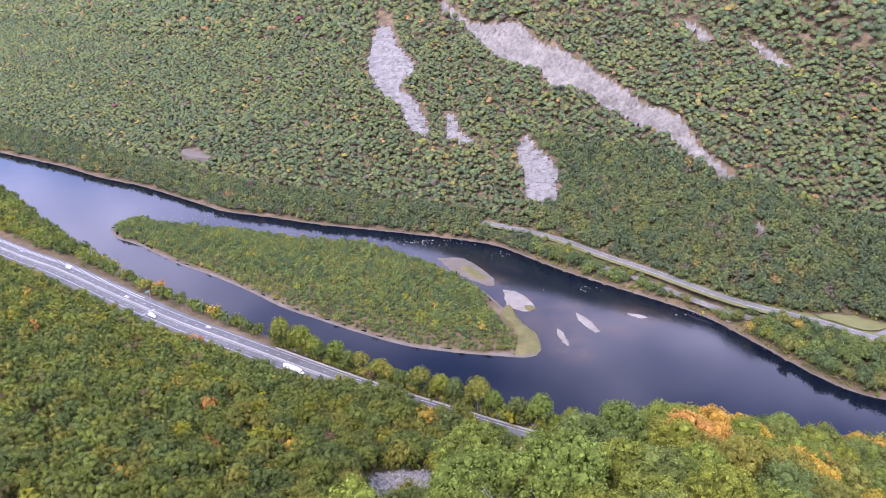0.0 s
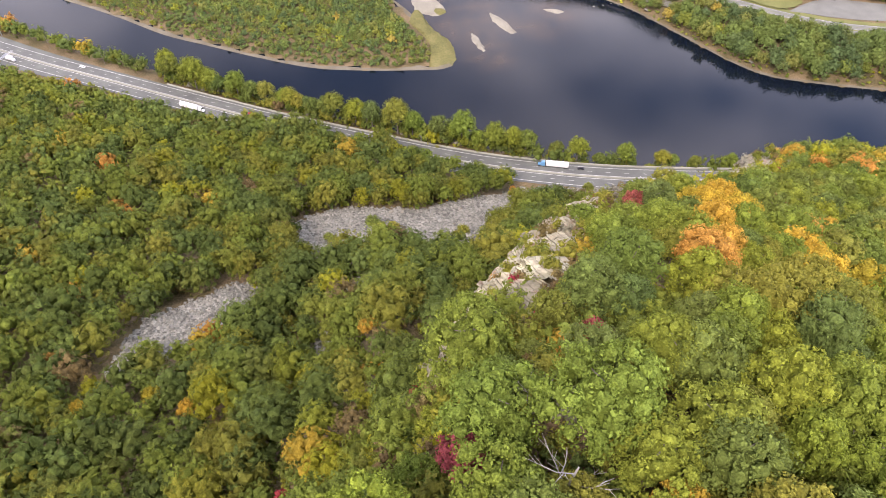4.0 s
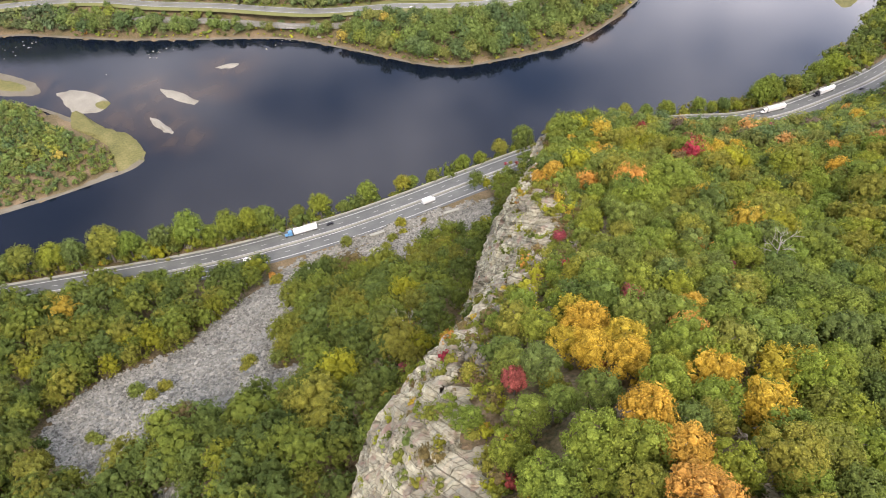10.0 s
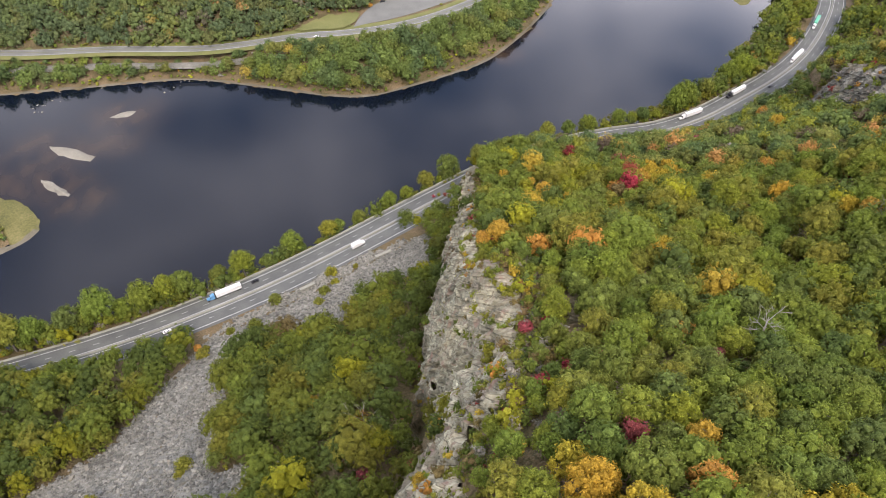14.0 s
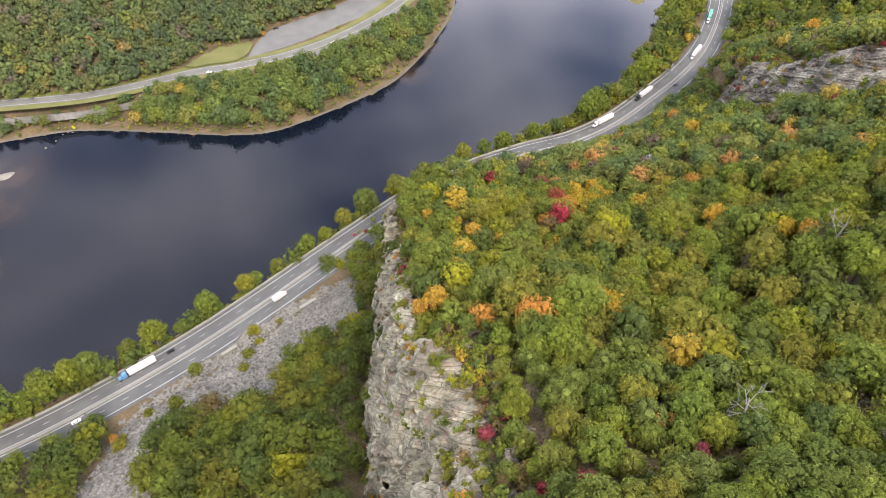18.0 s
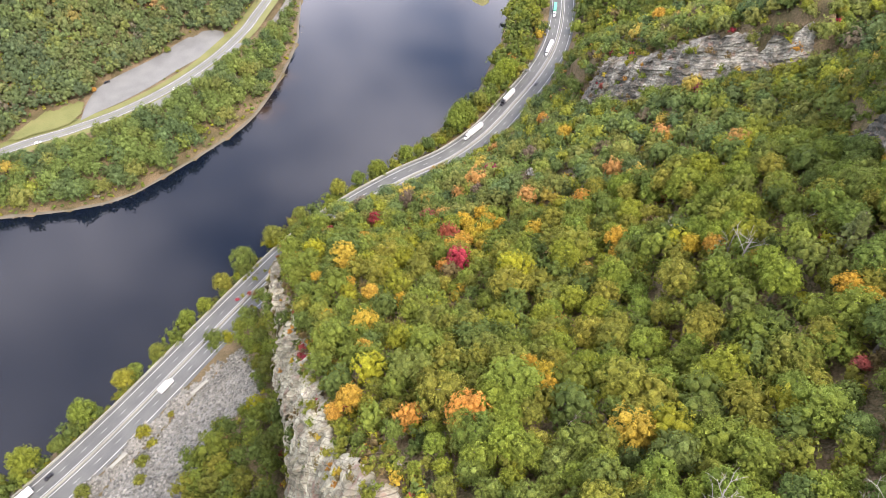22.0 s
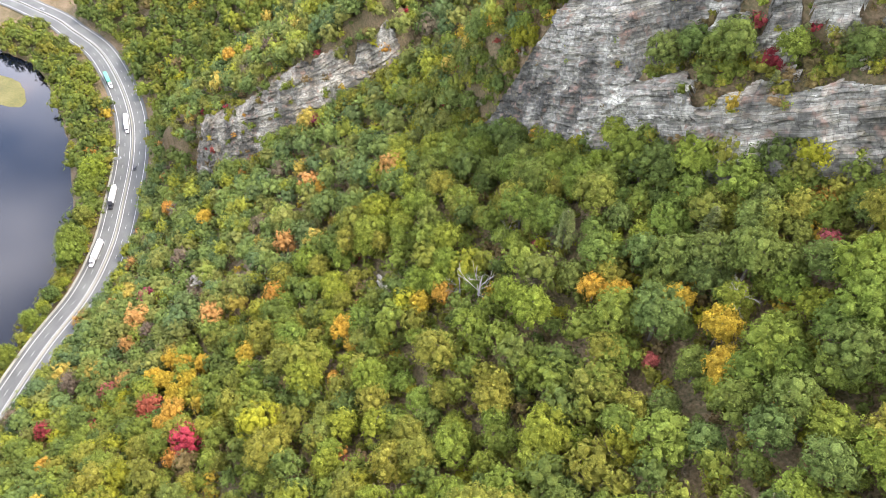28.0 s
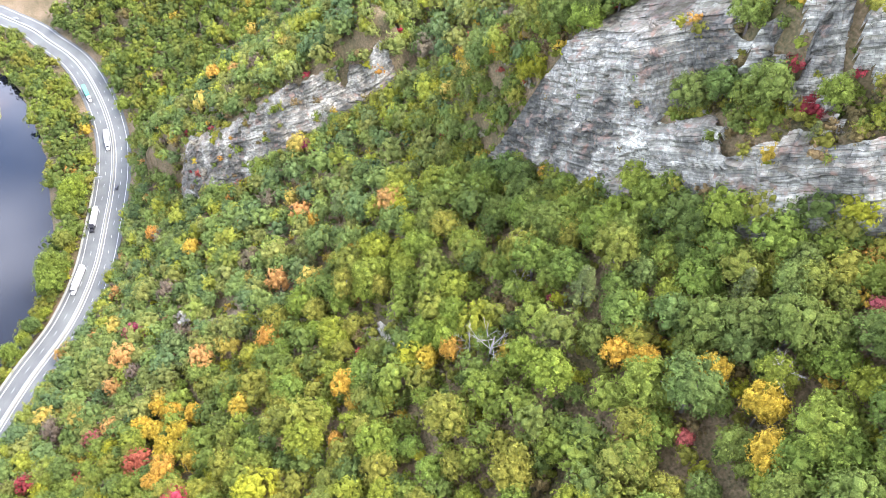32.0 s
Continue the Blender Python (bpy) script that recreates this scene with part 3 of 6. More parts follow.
# ---- banks, bars and the field ----
def bank(name, line, width, rise, mat, label, closed=False):
    """A strip of beach from just under the water up the bank."""
    if closed:
        line = np.vstack([line, line[:1]])
    _, nrm = frame_of(line)
    j = width * (1 + 0.45 * waves(line, 40, 31) + 0.3 * waves(line, 15, 32))[:, None]
    rows = [line - nrm * 2.0, line, line + nrm * j * 0.5, line + nrm * j]
    zs = (-0.6, 0.05, rise * 0.45, rise)
    n = len(line)
    V = np.vstack([np.c_[r, np.full(n, z)] for r, z in zip(rows, zs)])
    V[2 * n:, 2] = np.maximum(V[2 * n:, 2], height(V[2 * n:, :2]) + 0.12)
    i = np.arange(n - 1)
    F = np.vstack([np.stack([i + k * n, i + 1 + k * n, i + 1 + (k + 1) * n, i + (k + 1) * n], 1) for k in range(3)])
    return tagged(new(name, mesh_np(name, V, F, mat, flat=False)), label, "river bank", kind="structure")


FS = curve(FAR_SHORE, 6)
FS = FS[(FS[:, 0] > -900) & (FS[:, 0] < 700) & (FS[:, 1] < 1300)]
bank("river_bank", FS, 1.7, 0.6, gravel_bar, "narrow tan gravel beach at the water's edge")
IS = ring(ISLAND, 5)
bank("river_bank_2", IS[::-1] if dist(np.array([[-100.0, 660.0]]), np.vstack([IS, IS[:1]]))[0] < 0 else IS, 3.2, 0.7, gravel_bar, "pale gravel rim of the island", closed=True)


def gravel(name, outline, top, mat, label):
    """A low bar in the river."""
    o = ring(outline, 3)
    o = o + 0.8 * np.c_[waves(o, 9, 41), waves(o, 9, 42)]
    c = o.mean(0)
    VV = [np.c_[c + (o - c) * k, np.full(len(o), z)] for k, z in ((1.12, -0.4), (1.0, 0.03), (0.8, top * 0.7), (0.45, top))] + [[[*c, top * 1.05]]]
    n, m = len(o), 4
    i, j = np.arange(n), (np.arange(n) + 1) % n
    F = [np.stack([i + k * n, j + k * n, j + (k + 1) * n, i + (k + 1) * n], 1) for k in range(m - 1)]
    F.append(np.stack([i + (m - 1) * n, j + (m - 1) * n, np.full(n, m * n), np.full(n, m * n)], 1))
    bm = bmesh.new()
    vs = [bm.verts.new(v) for v in np.vstack(VV)]
    for q in np.vstack(F):
        bm.faces.new([vs[k] for k in dict.fromkeys(q.tolist())])
    bmesh.ops.recalc_face_normals(bm, faces=bm.faces)
    for f in bm.faces:
        f.smooth = True
    return tagged(part(name, bm, mat), label, "gravel bar", group="bars in the river")


pale_gravel = surface("pale_gravel", [(0.136, 0.124, 0.0977), (0.194, 0.181, 0.144), (0.262, 0.247, 0.201)], fine=1.2, bump=0.4)
gravel("gravel_bar", [(-6, 712), (20, 712), (38, 690), (52, 661), (49, 645), (32, 656), (10, 679)], 0.7, gravel_bar, "long tan gravel bar beside the island")
gravel("gravel_bar", [(14, 690), (26, 694), (46, 664), (44, 652), (30, 664)], 1.0, bar_grass, "straw-coloured grass patch on a gravel bar")
gravel("gravel_bar", [(61, 636), (76, 629), (88, 602), (80, 592), (62, 603)], 0.9, pale_gravel, "pale gravel bar off the island's tip")
gravel("gravel_bar", [(78, 604), (86, 603), (88, 596), (82, 592), (77, 597)], 1.25, bar_grass, "small green grass tuft on pale gravel")
gravel("gravel_bar", [(126, 590), (136, 574), (141, 555), (137, 553), (130, 564), (125, 578)], 0.6, pale_gravel, "narrow pale gravel bar in midstream")
gravel("gravel_bar", [(104, 561), (108, 552), (110, 532), (107, 530), (104, 540), (102, 552)], 0.6, pale_gravel, "narrow pale gravel bar in midstream")
gravel("gravel_bar", [(174, 588), (186, 585), (191, 580), (184, 578), (176, 583)], 0.4, pale_gravel, "small low gravel bar near the far bank")
gravel("gravel_bar", [(64, 606), (72, 572), (84, 548), (83, 522), (74, 513), (60, 514), (66, 532), (62, 560), (52, 588)], 2.6, bar_grass, "straw-coloured grassy tip of the island")
gravel("gravel_bar", [(703, 330), (690, 316), (666, 306), (648, 309), (657, 324), (680, 336)], 1.6, bar_grass, "grassy islet in the river downstream")
slab("field", [(-387, 1031), (-366, 1024), (-329, 985), (-334, 975), (-377, 996)], float(np.max(height(np.array([[-360.0, 1005.0], [-366, 1024], [-387, 1028]])))) + 0.3, 12, gravel_bar, "pale mown field in the woods", "field")
# stones and white water in the riffles
sr = np.random.RandomState(5)
OCT = np.array([(1, 0, 0), (0, 1, 0), (-1, 0, 0), (0, -1, 0), (0, 0, 1), (0, 0, -1)], float)
OCF = np.array([(0, 1, 4), (1, 2, 4), (2, 3, 4), (3, 0, 4), (1, 0, 5), (2, 1, 5), (3, 2, 5), (0, 3, 5)])


def stones(name, P, Z, S, mat, label, squash=0.6, cat="stones"):
    """Many small angular stones in one mesh."""
    n = len(P)
    v = OCT[None] * sr.uniform(0.6, 1.3, (n, 6, 1)) * S[:, None, None]
    v[:, :, 2] *= squash
    a = sr.uniform(0, 6.283, n)
    c, s = np.cos(a)[:, None], np.sin(a)[:, None]
    tip = sr.uniform(-0.5, 0.5, (n, 1))
    x, y, z = v[:, :, 0].copy(), v[:, :, 1].copy(), v[:, :, 2].copy()
    x, z = x + tip * z, z - tip * x * 0.6
    V = np.stack([P[:, :1] + c * x - s * y, P[:, 1:2] + s * x + c * y, Z[:, None] + z], -1).reshape(-1, 3)
    F = (OCF[None] + (np.arange(n) * 6)[:, None, None]).reshape(-1, 3)
    return tagged(new(name, mesh_np(name, V, F, mat)), label, cat, kind="stuff")


P = []
for cx, cy, sx, sy, n in ((-20, 757, 60, 9, 70), (-310, 830, 45, 22, 60), (-380, 690, 40, 25, 14), (60, 720, 20, 8, 16), (150, 640, 25, 8, 14), (230, 585, 20, 5, 8)):
    P.append(np.c_[sr.normal(cx, sx * 0.6, n), sr.normal(cy, sy * 0.6, n)])
P = np.vstack(P)
P = P[inside(P, L_RIVER) & ~inside(P, L_ISLAND)]
stones("river_stones", P, np.full(len(P), 0.05), sr.uniform(0.3, 1.2, len(P)), pale_gravel, "pale stones breaking the surface in riffles")
e1 = FS[sr.randint(len(FS), size=700)] + sr.normal(0, 1.6, (700, 2))
stones("shore_stones", e1, np.full(700, 0.1), sr.uniform(0.2, 0.8, 700), gravel_bar, "small stones along the far shore")

# ---- cliffs and scree ----
def bedded(name, stops, across, tall, tilt, stained=0.45, strike=(1.0, 0.0), uneven=1.0):
    """Rock in thin uneven beds, broken by joints into blocks of differing tone."""
    m = surface(name, stops, fine=0.9, coarse=0.09, bump=0.7, reach=0.4)
    n, l = m.node_tree.nodes, m.node_tree.links
    b = n["Principled BSDF"]
    geo, split, join, warp, wsc, add = n.new("ShaderNodeNewGeometry"), n.new("ShaderNodeSeparateXYZ"), n.new("ShaderNodeCombineXYZ"), n.new("ShaderNodeTexNoise"), n.new("ShaderNodeVectorMath"), n.new("ShaderNodeVectorMath")
    rot, way_ = n.new("ShaderNodeMapping"), n.new("ShaderNodeVectorMath")
    rot.inputs["Rotation"].default_value = (0, 0, radians(tilt))
    way_.operation, way_.inputs[1].default_value = "DOT_PRODUCT", (*strike, 0.0)
    warp.inputs["Scale"].default_value, warp.inputs["Detail"].default_value = 0.07, 4
    wsc.operation, wsc.inputs["Scale"].default_value = "SCALE", 1.7
    l.new(geo.outputs["Position"], split.inputs["Vector"])
    l.new(geo.outputs["Position"], way_.inputs[0])
    l.new(way_.outputs["Value"], join.inputs["X"])
    l.new(split.outputs["Z"], join.inputs["Y"])
    l.new(geo.outputs["Position"], warp.inputs["Vector"])
    l.new(warp.outputs["Color"], wsc.inputs[0])
    l.new(join.outputs["Vector"], add.inputs[0])
    l.new(wsc.outputs["Vector"], add.inputs[1])
    l.new(add.outputs["Vector"], rot.inputs["Vector"])

    def flat(sx, sy):
        k = n.new("ShaderNodeMapping")
        k.inputs["Scale"].default_value = (sx, sy, 0.0)
        l.new(rot.outputs["Vector"], k.inputs["Vector"])
        return k.outputs["Vector"]

    def level_of(socket, a0, a1, b0, b1):
        k = n.new("ShaderNodeMapRange")
        for name_, v_ in (("From Min", a0), ("From Max", a1), ("To Min", b0), ("To Max", b1)):
            k.inputs[name_].default_value = v_
        l.new(socket, k.inputs["Value"])
        return k.outputs["Result"]

    def times(x_, y_, op="MULTIPLY"):
        k = n.new("ShaderNodeMath")
        k.operation = op
        l.new(x_, k.inputs[0])
        l.new(y_, k.inputs[1])
        return k.outputs[0]

    strata = n.new("ShaderNodeTexNoise")
    strata.inputs["Scale"].default_value, strata.inputs["Detail"].default_value, strata.inputs["Roughness"].default_value = 1.0, 8, 0.68
    l.new(flat(0.22 / across, 1.0 / tall), strata.inputs["Vector"])
    tone = level_of(strata.outputs["Fac"], 0.33, 0.67, 1 - 0.42 * uneven, 1 + 0.34 * uneven)
    high = strata.outputs["Fac"]
    # beds split by joints into blocks, large and small
    for wide, low, deep, gap, far in ((0.85 * across, 1.5 * tall, 0.42, 0.04, 0.3), (0.27 * across, 0.55 * tall, 0.5, 0.05, 0.24)):
        brick = n.new("ShaderNodeTexBrick")
        brick.offset, brick.offset_frequency, brick.squash, brick.squash_frequency = 0.43, 2, 1.6, 3
        for name_, v_ in (("Scale", 1.0), ("Mortar Size", gap * low), ("Mortar Smooth", 0.6), ("Brick Width", wide), ("Row Height", low)):
            brick.inputs[name_].default_value = v_
        brick.inputs["Color1"].default_value = (*[1 - far * uneven] * 3, 1)
        brick.inputs["Color2"].default_value = (*[1 + far * uneven] * 3, 1)
        brick.inputs["Mortar"].default_value = (1, 1, 1, 1)
        l.new(flat(1.0, 1.0), brick.inputs["Vector"])
        tone = times(times(tone, brick.outputs["Color"]), level_of(brick.outputs["Fac"], 0.0, 1.0, 1.0, deep))
        high = times(high, level_of(brick.outputs["Fac"], 0.0, 1.0, 0.1, -0.2), "ADD")
        high = times(high, level_of(brick.outputs["Color"], 1 - far, 1 + far, -0.1, 0.1), "ADD")
    rough_ = n.new("ShaderNodeBump")
    rough_.inputs["Strength"].default_value, rough_.inputs["Distance"].default_value = 0.9, 0.45
    l.new(high, rough_.inputs["Height"])
    l.new(b.inputs["Normal"].links[0].from_socket, rough_.inputs["Normal"])
    l.new(rough_.outputs["Normal"], b.inputs["Normal"])
    mul = n.new("ShaderNodeMix")
    mul.data_type, mul.blend_type = "RGBA", "MULTIPLY"
    mul.inputs[0].default_value = 1.0
    l.new(b.inputs["Base Color"].links[0].from_socket, mul.inputs[6])
    l.new(tone, mul.inputs[7])
    # water stains run down the face in dark streaks; dry russet grass grows on the flats
    long_, streak, level, stain = n.new("ShaderNodeMapping"), n.new("ShaderNodeTexNoise"), n.new("ShaderNodeMapRange"), n.new("ShaderNodeMix")
    long_.inputs["Scale"].default_value = (0.08, 0.08, 0.03)
    streak.inputs["Scale"].default_value, streak.inputs["Detail"].default_value = 1.0, 6
    level.inputs["From Min"].default_value, level.inputs["From Max"].default_value = 0.42, 0.56
    level.inputs["To Min"].default_value, level.inputs["To Max"].default_value = stained, 1.12
    stain.data_type, stain.blend_type = "RGBA", "MULTIPLY"
    stain.inputs[0].default_value = 1.0
    l.new(geo.outputs["Position"], long_.inputs["Vector"])
    l.new(long_.outputs["Vector"], streak.inputs["Vector"])
    l.new(streak.outputs["Fac"], level.inputs["Value"])
    l.new(mul.outputs[2], stain.inputs[6])
    l.new(level.outputs["Result"], stain.inputs[7])
    up, flat_, patchy, many, tuft, grass = n.new("ShaderNodeSeparateXYZ"), n.new("ShaderNodeMapRange"), n.new("ShaderNodeTexNoise"), n.new("ShaderNodeMath"), n.new("ShaderNodeValToRGB"), n.new("ShaderNodeMix")
    flat_.inputs["From Min"].default_value, flat_.inputs["From Max"].default_value = 0.5, 0.85
    patchy.inputs["Scale"].default_value, patchy.inputs["Detail"].default_value = 0.3, 6
    many.operation, many.use_clamp = "MULTIPLY_ADD", True
    many.inputs[1].default_value = 0.3
    soil = n.new("ShaderNodeMapRange")
    soil.inputs["From Min"].default_value, soil.inputs["From Max"].default_value = 0.58, 0.74
    e = tuft.color_ramp.elements
    e[0].position, e[0].color = 0.35, (0.13, 0.12, 0.045, 1)
    e[1].position, e[1].color = 0.65, (0.23, 0.15, 0.11, 1)
    grass.data_type = "RGBA"
    l.new(geo.outputs["True Normal"], up.inputs["Vector"])
    l.new(up.outputs["Z"], flat_.inputs["Value"])
    l.new(geo.outputs["Position"], patchy.inputs["Vector"])
    l.new(patchy.outputs["Fac"], soil.inputs["Value"])
    l.new(patchy.outputs["Fac"], tuft.inputs["Fac"])
    l.new(flat_.outputs["Result"], many.inputs[0])
    l.new(soil.outputs["Result"], many.inputs[2])
    l.new(many.outputs[0], grass.inputs[0])
    l.new(stain.outputs[2], grass.inputs[6])
    l.new(tuft.outputs["Color"], grass.inputs[7])
    l.new(grass.outputs[2], b.inputs["Base Color"])
    return m


cliff_rock = bedded("cliff_rock", [(0.168, 0.146, 0.0936), (0.269, 0.246, 0.17), (0.361, 0.34, 0.241), (0.47, 0.452, 0.328)], 6.0, 1.6, 46, 0.75, (0.8, 0.6), 0.8)
bedded_rock = bedded("bedded_rock", [(0.097, 0.0938, 0.0781), (0.184, 0.178, 0.147), (0.281, 0.273, 0.225), (0.446, 0.439, 0.363)], 4.2, 0.9, 27, 0.34, (0.93, 0.36))
crag_rock = bedded("crag_rock", [(0.136, 0.124, 0.0986), (0.242, 0.226, 0.181), (0.339, 0.321, 0.259), (0.466, 0.454, 0.367)], 3.8, 0.9, 26, 0.45, (0.6, 0.8))
far_rock = surface("far_rock", [(0.0873, 0.0796, 0.0614), (0.155, 0.146, 0.114), (0.233, 0.22, 0.173)], fine=0.25, coarse=0.05, bump=0.8, reach=1.0)
cr = np.random.RandomState(17)
HASH = cr.uniform(-1, 1, (64, 64))


def blocks(a, b, sa, sb):
    """A stepped relief of blocks in courses of size sa by sb."""
    row = np.floor(b / sb).astype(int)
    col = np.floor(a / sa + 0.37 * (row % 7)).astype(int)
    return HASH[row % 64, col % 64]


def face_patch(name, line, e0, e1, du, de, edge, mat, label, sizes, push, lean=0.5, dip=0.35, ragged=1.0):
    """Bare rock along a line on the slope, from e0 to e1 metres to its right; edge(u, e) is above 0 where rock shows."""
    L = curve(line, du)
    _, nrm = frame_of(L)
    es = np.arange(e0, e1 + de, de)
    n, k = len(L), len(es)
    P = (L[:, None] - nrm[:, None] * es[None, :, None]).reshape(-1, 2)
    z = height(P)
    u = np.repeat(np.arange(n) * du, k)
    e = np.tile(es, n)
    zz = z + 1.2 * waves(np.c_[u, z * 2], 45, 64)
    big = blocks(u + lean * z, zz - dip * u, sizes[0], sizes[1])
    small = blocks(u + lean * z + 5, zz - dip * u + 0.7, sizes[0] * 0.36, sizes[1] * 0.45)
    shown = edge(P, u, e)
    hem = np.clip(shown / 1.2, 0, 1)
    out = hem * push * (1.2 + big + 0.5 * small + 0.6 * waves(np.c_[u, z], 14, 61))
    N3 = np.repeat(nrm, k, 0)
    V = np.c_[P + N3 * out[:, None], z - 2.6 + 3.0 * hem + 0.25 * np.abs(out)]
    keep = shown + ragged * (0.9 * waves(P, 7, 62) + 0.7 * waves(P, 3, 63)) > 0
    i = np.arange(n * k).reshape(n, k)
    F = np.stack([i[:-1, :-1], i[:-1, 1:], i[1:, 1:], i[1:, :-1]], -1).reshape(-1, 4)
    F = F[keep[F].all(1)]
    used = np.unique(F)
    back = np.zeros(n * k, int)
    back[used] = np.arange(len(used))
    ob = new(name, mesh_np(name, V[used], back[F], mat))
    tagged(ob, label, "cliff", kind="structure")
    return ob, V[used], np.c_[P, u][used], N3[used]


def ridge_edge(P, u, e):
    x = P[:, 0]
    lo = np.interp(x, [0, 10, 30, 45, 60, 80, 90, 100, 118, 150, 200, 222, 240, 255, 300], [0, -20, -24, -17, -14, -14, -20, -23, -18, -15, -17, -9, -8, -15, -12])
    hi = np.interp(x, [2, 12, 30, 45, 60, 80, 95, 110, 130, 160, 205, 222, 240, 255, 290], [-3, 12, 12, 7, 5, 6, 7, 7, 6, 6, 6, 2, 0, 5, 4])
    thin = np.interp(x, [10, 40, 50, 80, 92, 104, 150, 165], [0.7, 0.7, 0.8, 0.7, 0.3, 0.1, 0.3, 0.7])
    return np.minimum(e - lo + 2.2 * waves(P, 13, 68), hi - e + 1.6 * waves(P, 10, 69)) / 2.0 - 2.4 * thin * smooth(0.0, 0.75, waves(P, 17, 66) + 0.5 * waves(P, 7, 67))


ridge, RV, RP, RNm = face_patch("cliff_wall", CLIFF[2:], -36, 12, 0.8, 0.38, ridge_edge, cliff_rock, "pale fractured quartzite cliff below the wooded ridge", (6.0, 2.0), 0.9, 0.0, -1.0)


def crag_edge(P, u, e):
    u = np.interp(P[:, 1], [78, 92, 112, 138, 163, 183, 190], [0, 15, 36.5, 65.5, 96.5, 125, 147])
    top = np.interp(u, [0, 14, 40, 60, 90, 115, 140], [6, 11, 15, 20, 27, 22, 8])
    return np.minimum(e + 1 + 1.5 * waves(P, 12, 76), top - e + 2.0 * waves(P, 18, 77) + 1.0 * waves(P, 6, 78)) / 2.0 - 1.0 * smooth(0.5, 1.0, waves(P, 13, 79))


crag, CV, CP, CN = face_patch("cliff_wall_2", CRAG_LINE[::-1], -5, 32, 0.9, 0.3, crag_edge, crag_rock, "grey bedded rock crag on the wooded slope", (7.0, 2.0), 0.75, 0.1, -0.48, 0.2)


def upper_edge(P, u, e):
    x = P[:, 0]
    top = np.interp(x, [160, 180, 240, 276, 286, 296, 310], [34, 36, 38, 34, 16, 7, 2])
    foot = np.interp(x, [160, 205, 250, 285, 310], [1, 2, 2, 1, 0])
    q = e + 2.5 * waves(P, 24, 72)
    ledge = (smooth(10, 11.5, q) * (1 - smooth(19, 20, q)) + smooth(25, 27, q)) * (1 - smooth(236, 247, x + 3 * waves(P, 18, 73)))
    return np.minimum(np.minimum(e - foot + 0.4 * waves(P, 20, 74), top - e) / 2.0, 3.0) - 6 * ledge * smooth(-0.8, -0.2, waves(P, 12, 75)) - 3 * smooth(19, 20, q) * smooth(0.0, 0.5, waves(P, 9, 71)) * (1 - smooth(236, 247, x))


upper, UV, UP, UN = face_patch("cliff_wall_3", CRAG[::-1], -5, 42, 0.8, 0.22, upper_edge, bedded_rock, "grey bedded rock cliffs with shrubs on their ledges", (7.0, 2.2), 0.8, 0.15, -0.5, 0.12)

# loose and jutting blocks on the faces
def block_mesh(name, mat, sx, sy, sz, seed):
    r = np.random.RandomState(seed)
    bm = bmesh.new()
    bmesh.ops.create_cube(bm, size=1.0)
    for v in bm.verts:
        v.co = Vector((v.co.x * sx * r.uniform(0.45, 1.3), v.co.y * sy * r.uniform(0.45, 1.3), v.co.z * sz * r.uniform(0.4, 1.3)))
    bmesh.ops.bevel(bm, geom=list(bm.edges), offset=min(sx, sy, sz) * 0.05, segments=1, affect="EDGES")
    me = bpy.data.meshes.new(name)
    bm.to_mesh(me)
    bm.free()
    me.materials.append(mat)
    return me


def jutting(parent, V, N, count, meshes, seed, tilt, size=1.0):
    r = np.random.RandomState(seed)
    for k in r.choice(len(V), count, replace=False):
        ob = new("rock_block", meshes[r.randint(len(meshes))])
        x, y, z = V[k]
        face = math.degrees(math.atan2(N[k][1], N[k][0]))
        ob.matrix_basis = pose(x, y, z, r.uniform(-15, 15), tilt + r.uniform(-18, 18), face + r.uniform(-25, 25)) @ Matrix.Diagonal((*r.uniform(0.35, 1.0, 3) * size, 1))
        ob.parent = parent


slabs_ = [block_mesh("rock_block", cliff_rock, 0.55, 1.5, 2.8, k) for k in range(5)]
beds_ = [block_mesh("rock_block", bedded_rock, 1.2, 3.4, 0.8, k + 9) for k in range(5)]
crag_beds_ = [block_mesh("rock_block", crag_rock, 1.2, 3.0, 0.8, k + 19) for k in range(4)]
jutting(ridge, RV, RNm, 120, slabs_, 3, 40, 0.9)
jutting(crag, CV, CN, 60, crag_beds_, 4, 0, 0.8)
jutting(upper, UV, UN, 110, beds_, 5, 0, 0.8)


LEDGE = curve([(366, 207), (335, 190), (314, 170), (291, 150), (275, 137), (252, 128), (232, 122)], 1.0)
lr = np.random.RandomState(61)
outcrop_blocks = [block_mesh("rock_block", crag_rock, 3.4, 1.5, 1.6, k + 50) for k in range(5)]
outcrop = tagged(new("rock_outcrop"), "low broken grey rock ledge showing between the trees", "rock", kind="structure")
for k in lr.choice(len(LEDGE) - 1, 95, replace=False):
    gap_ = waves(LEDGE[k:k + 1], 22, 96)[0]
    if gap_ < -0.35:
        continue
    x, y = LEDGE[k] + lr.normal(0, 1.3, 2)
    t_ = LEDGE[k + 1] - LEDGE[k]
    ob = new("rock_block", outcrop_blocks[lr.randint(5)])
    ob.matrix_basis = pose(x, y, float(height(np.array([(x, y)]))[0]) + lr.uniform(0.2, 1.6), *lr.uniform(-12, 12, 2), math.degrees(math.atan2(t_[1], t_[0])) + lr.uniform(-14, 14)) @ Matrix.Diagonal((*lr.uniform(0.7, 1.5, 3), 1))
    ob.parent = outcrop


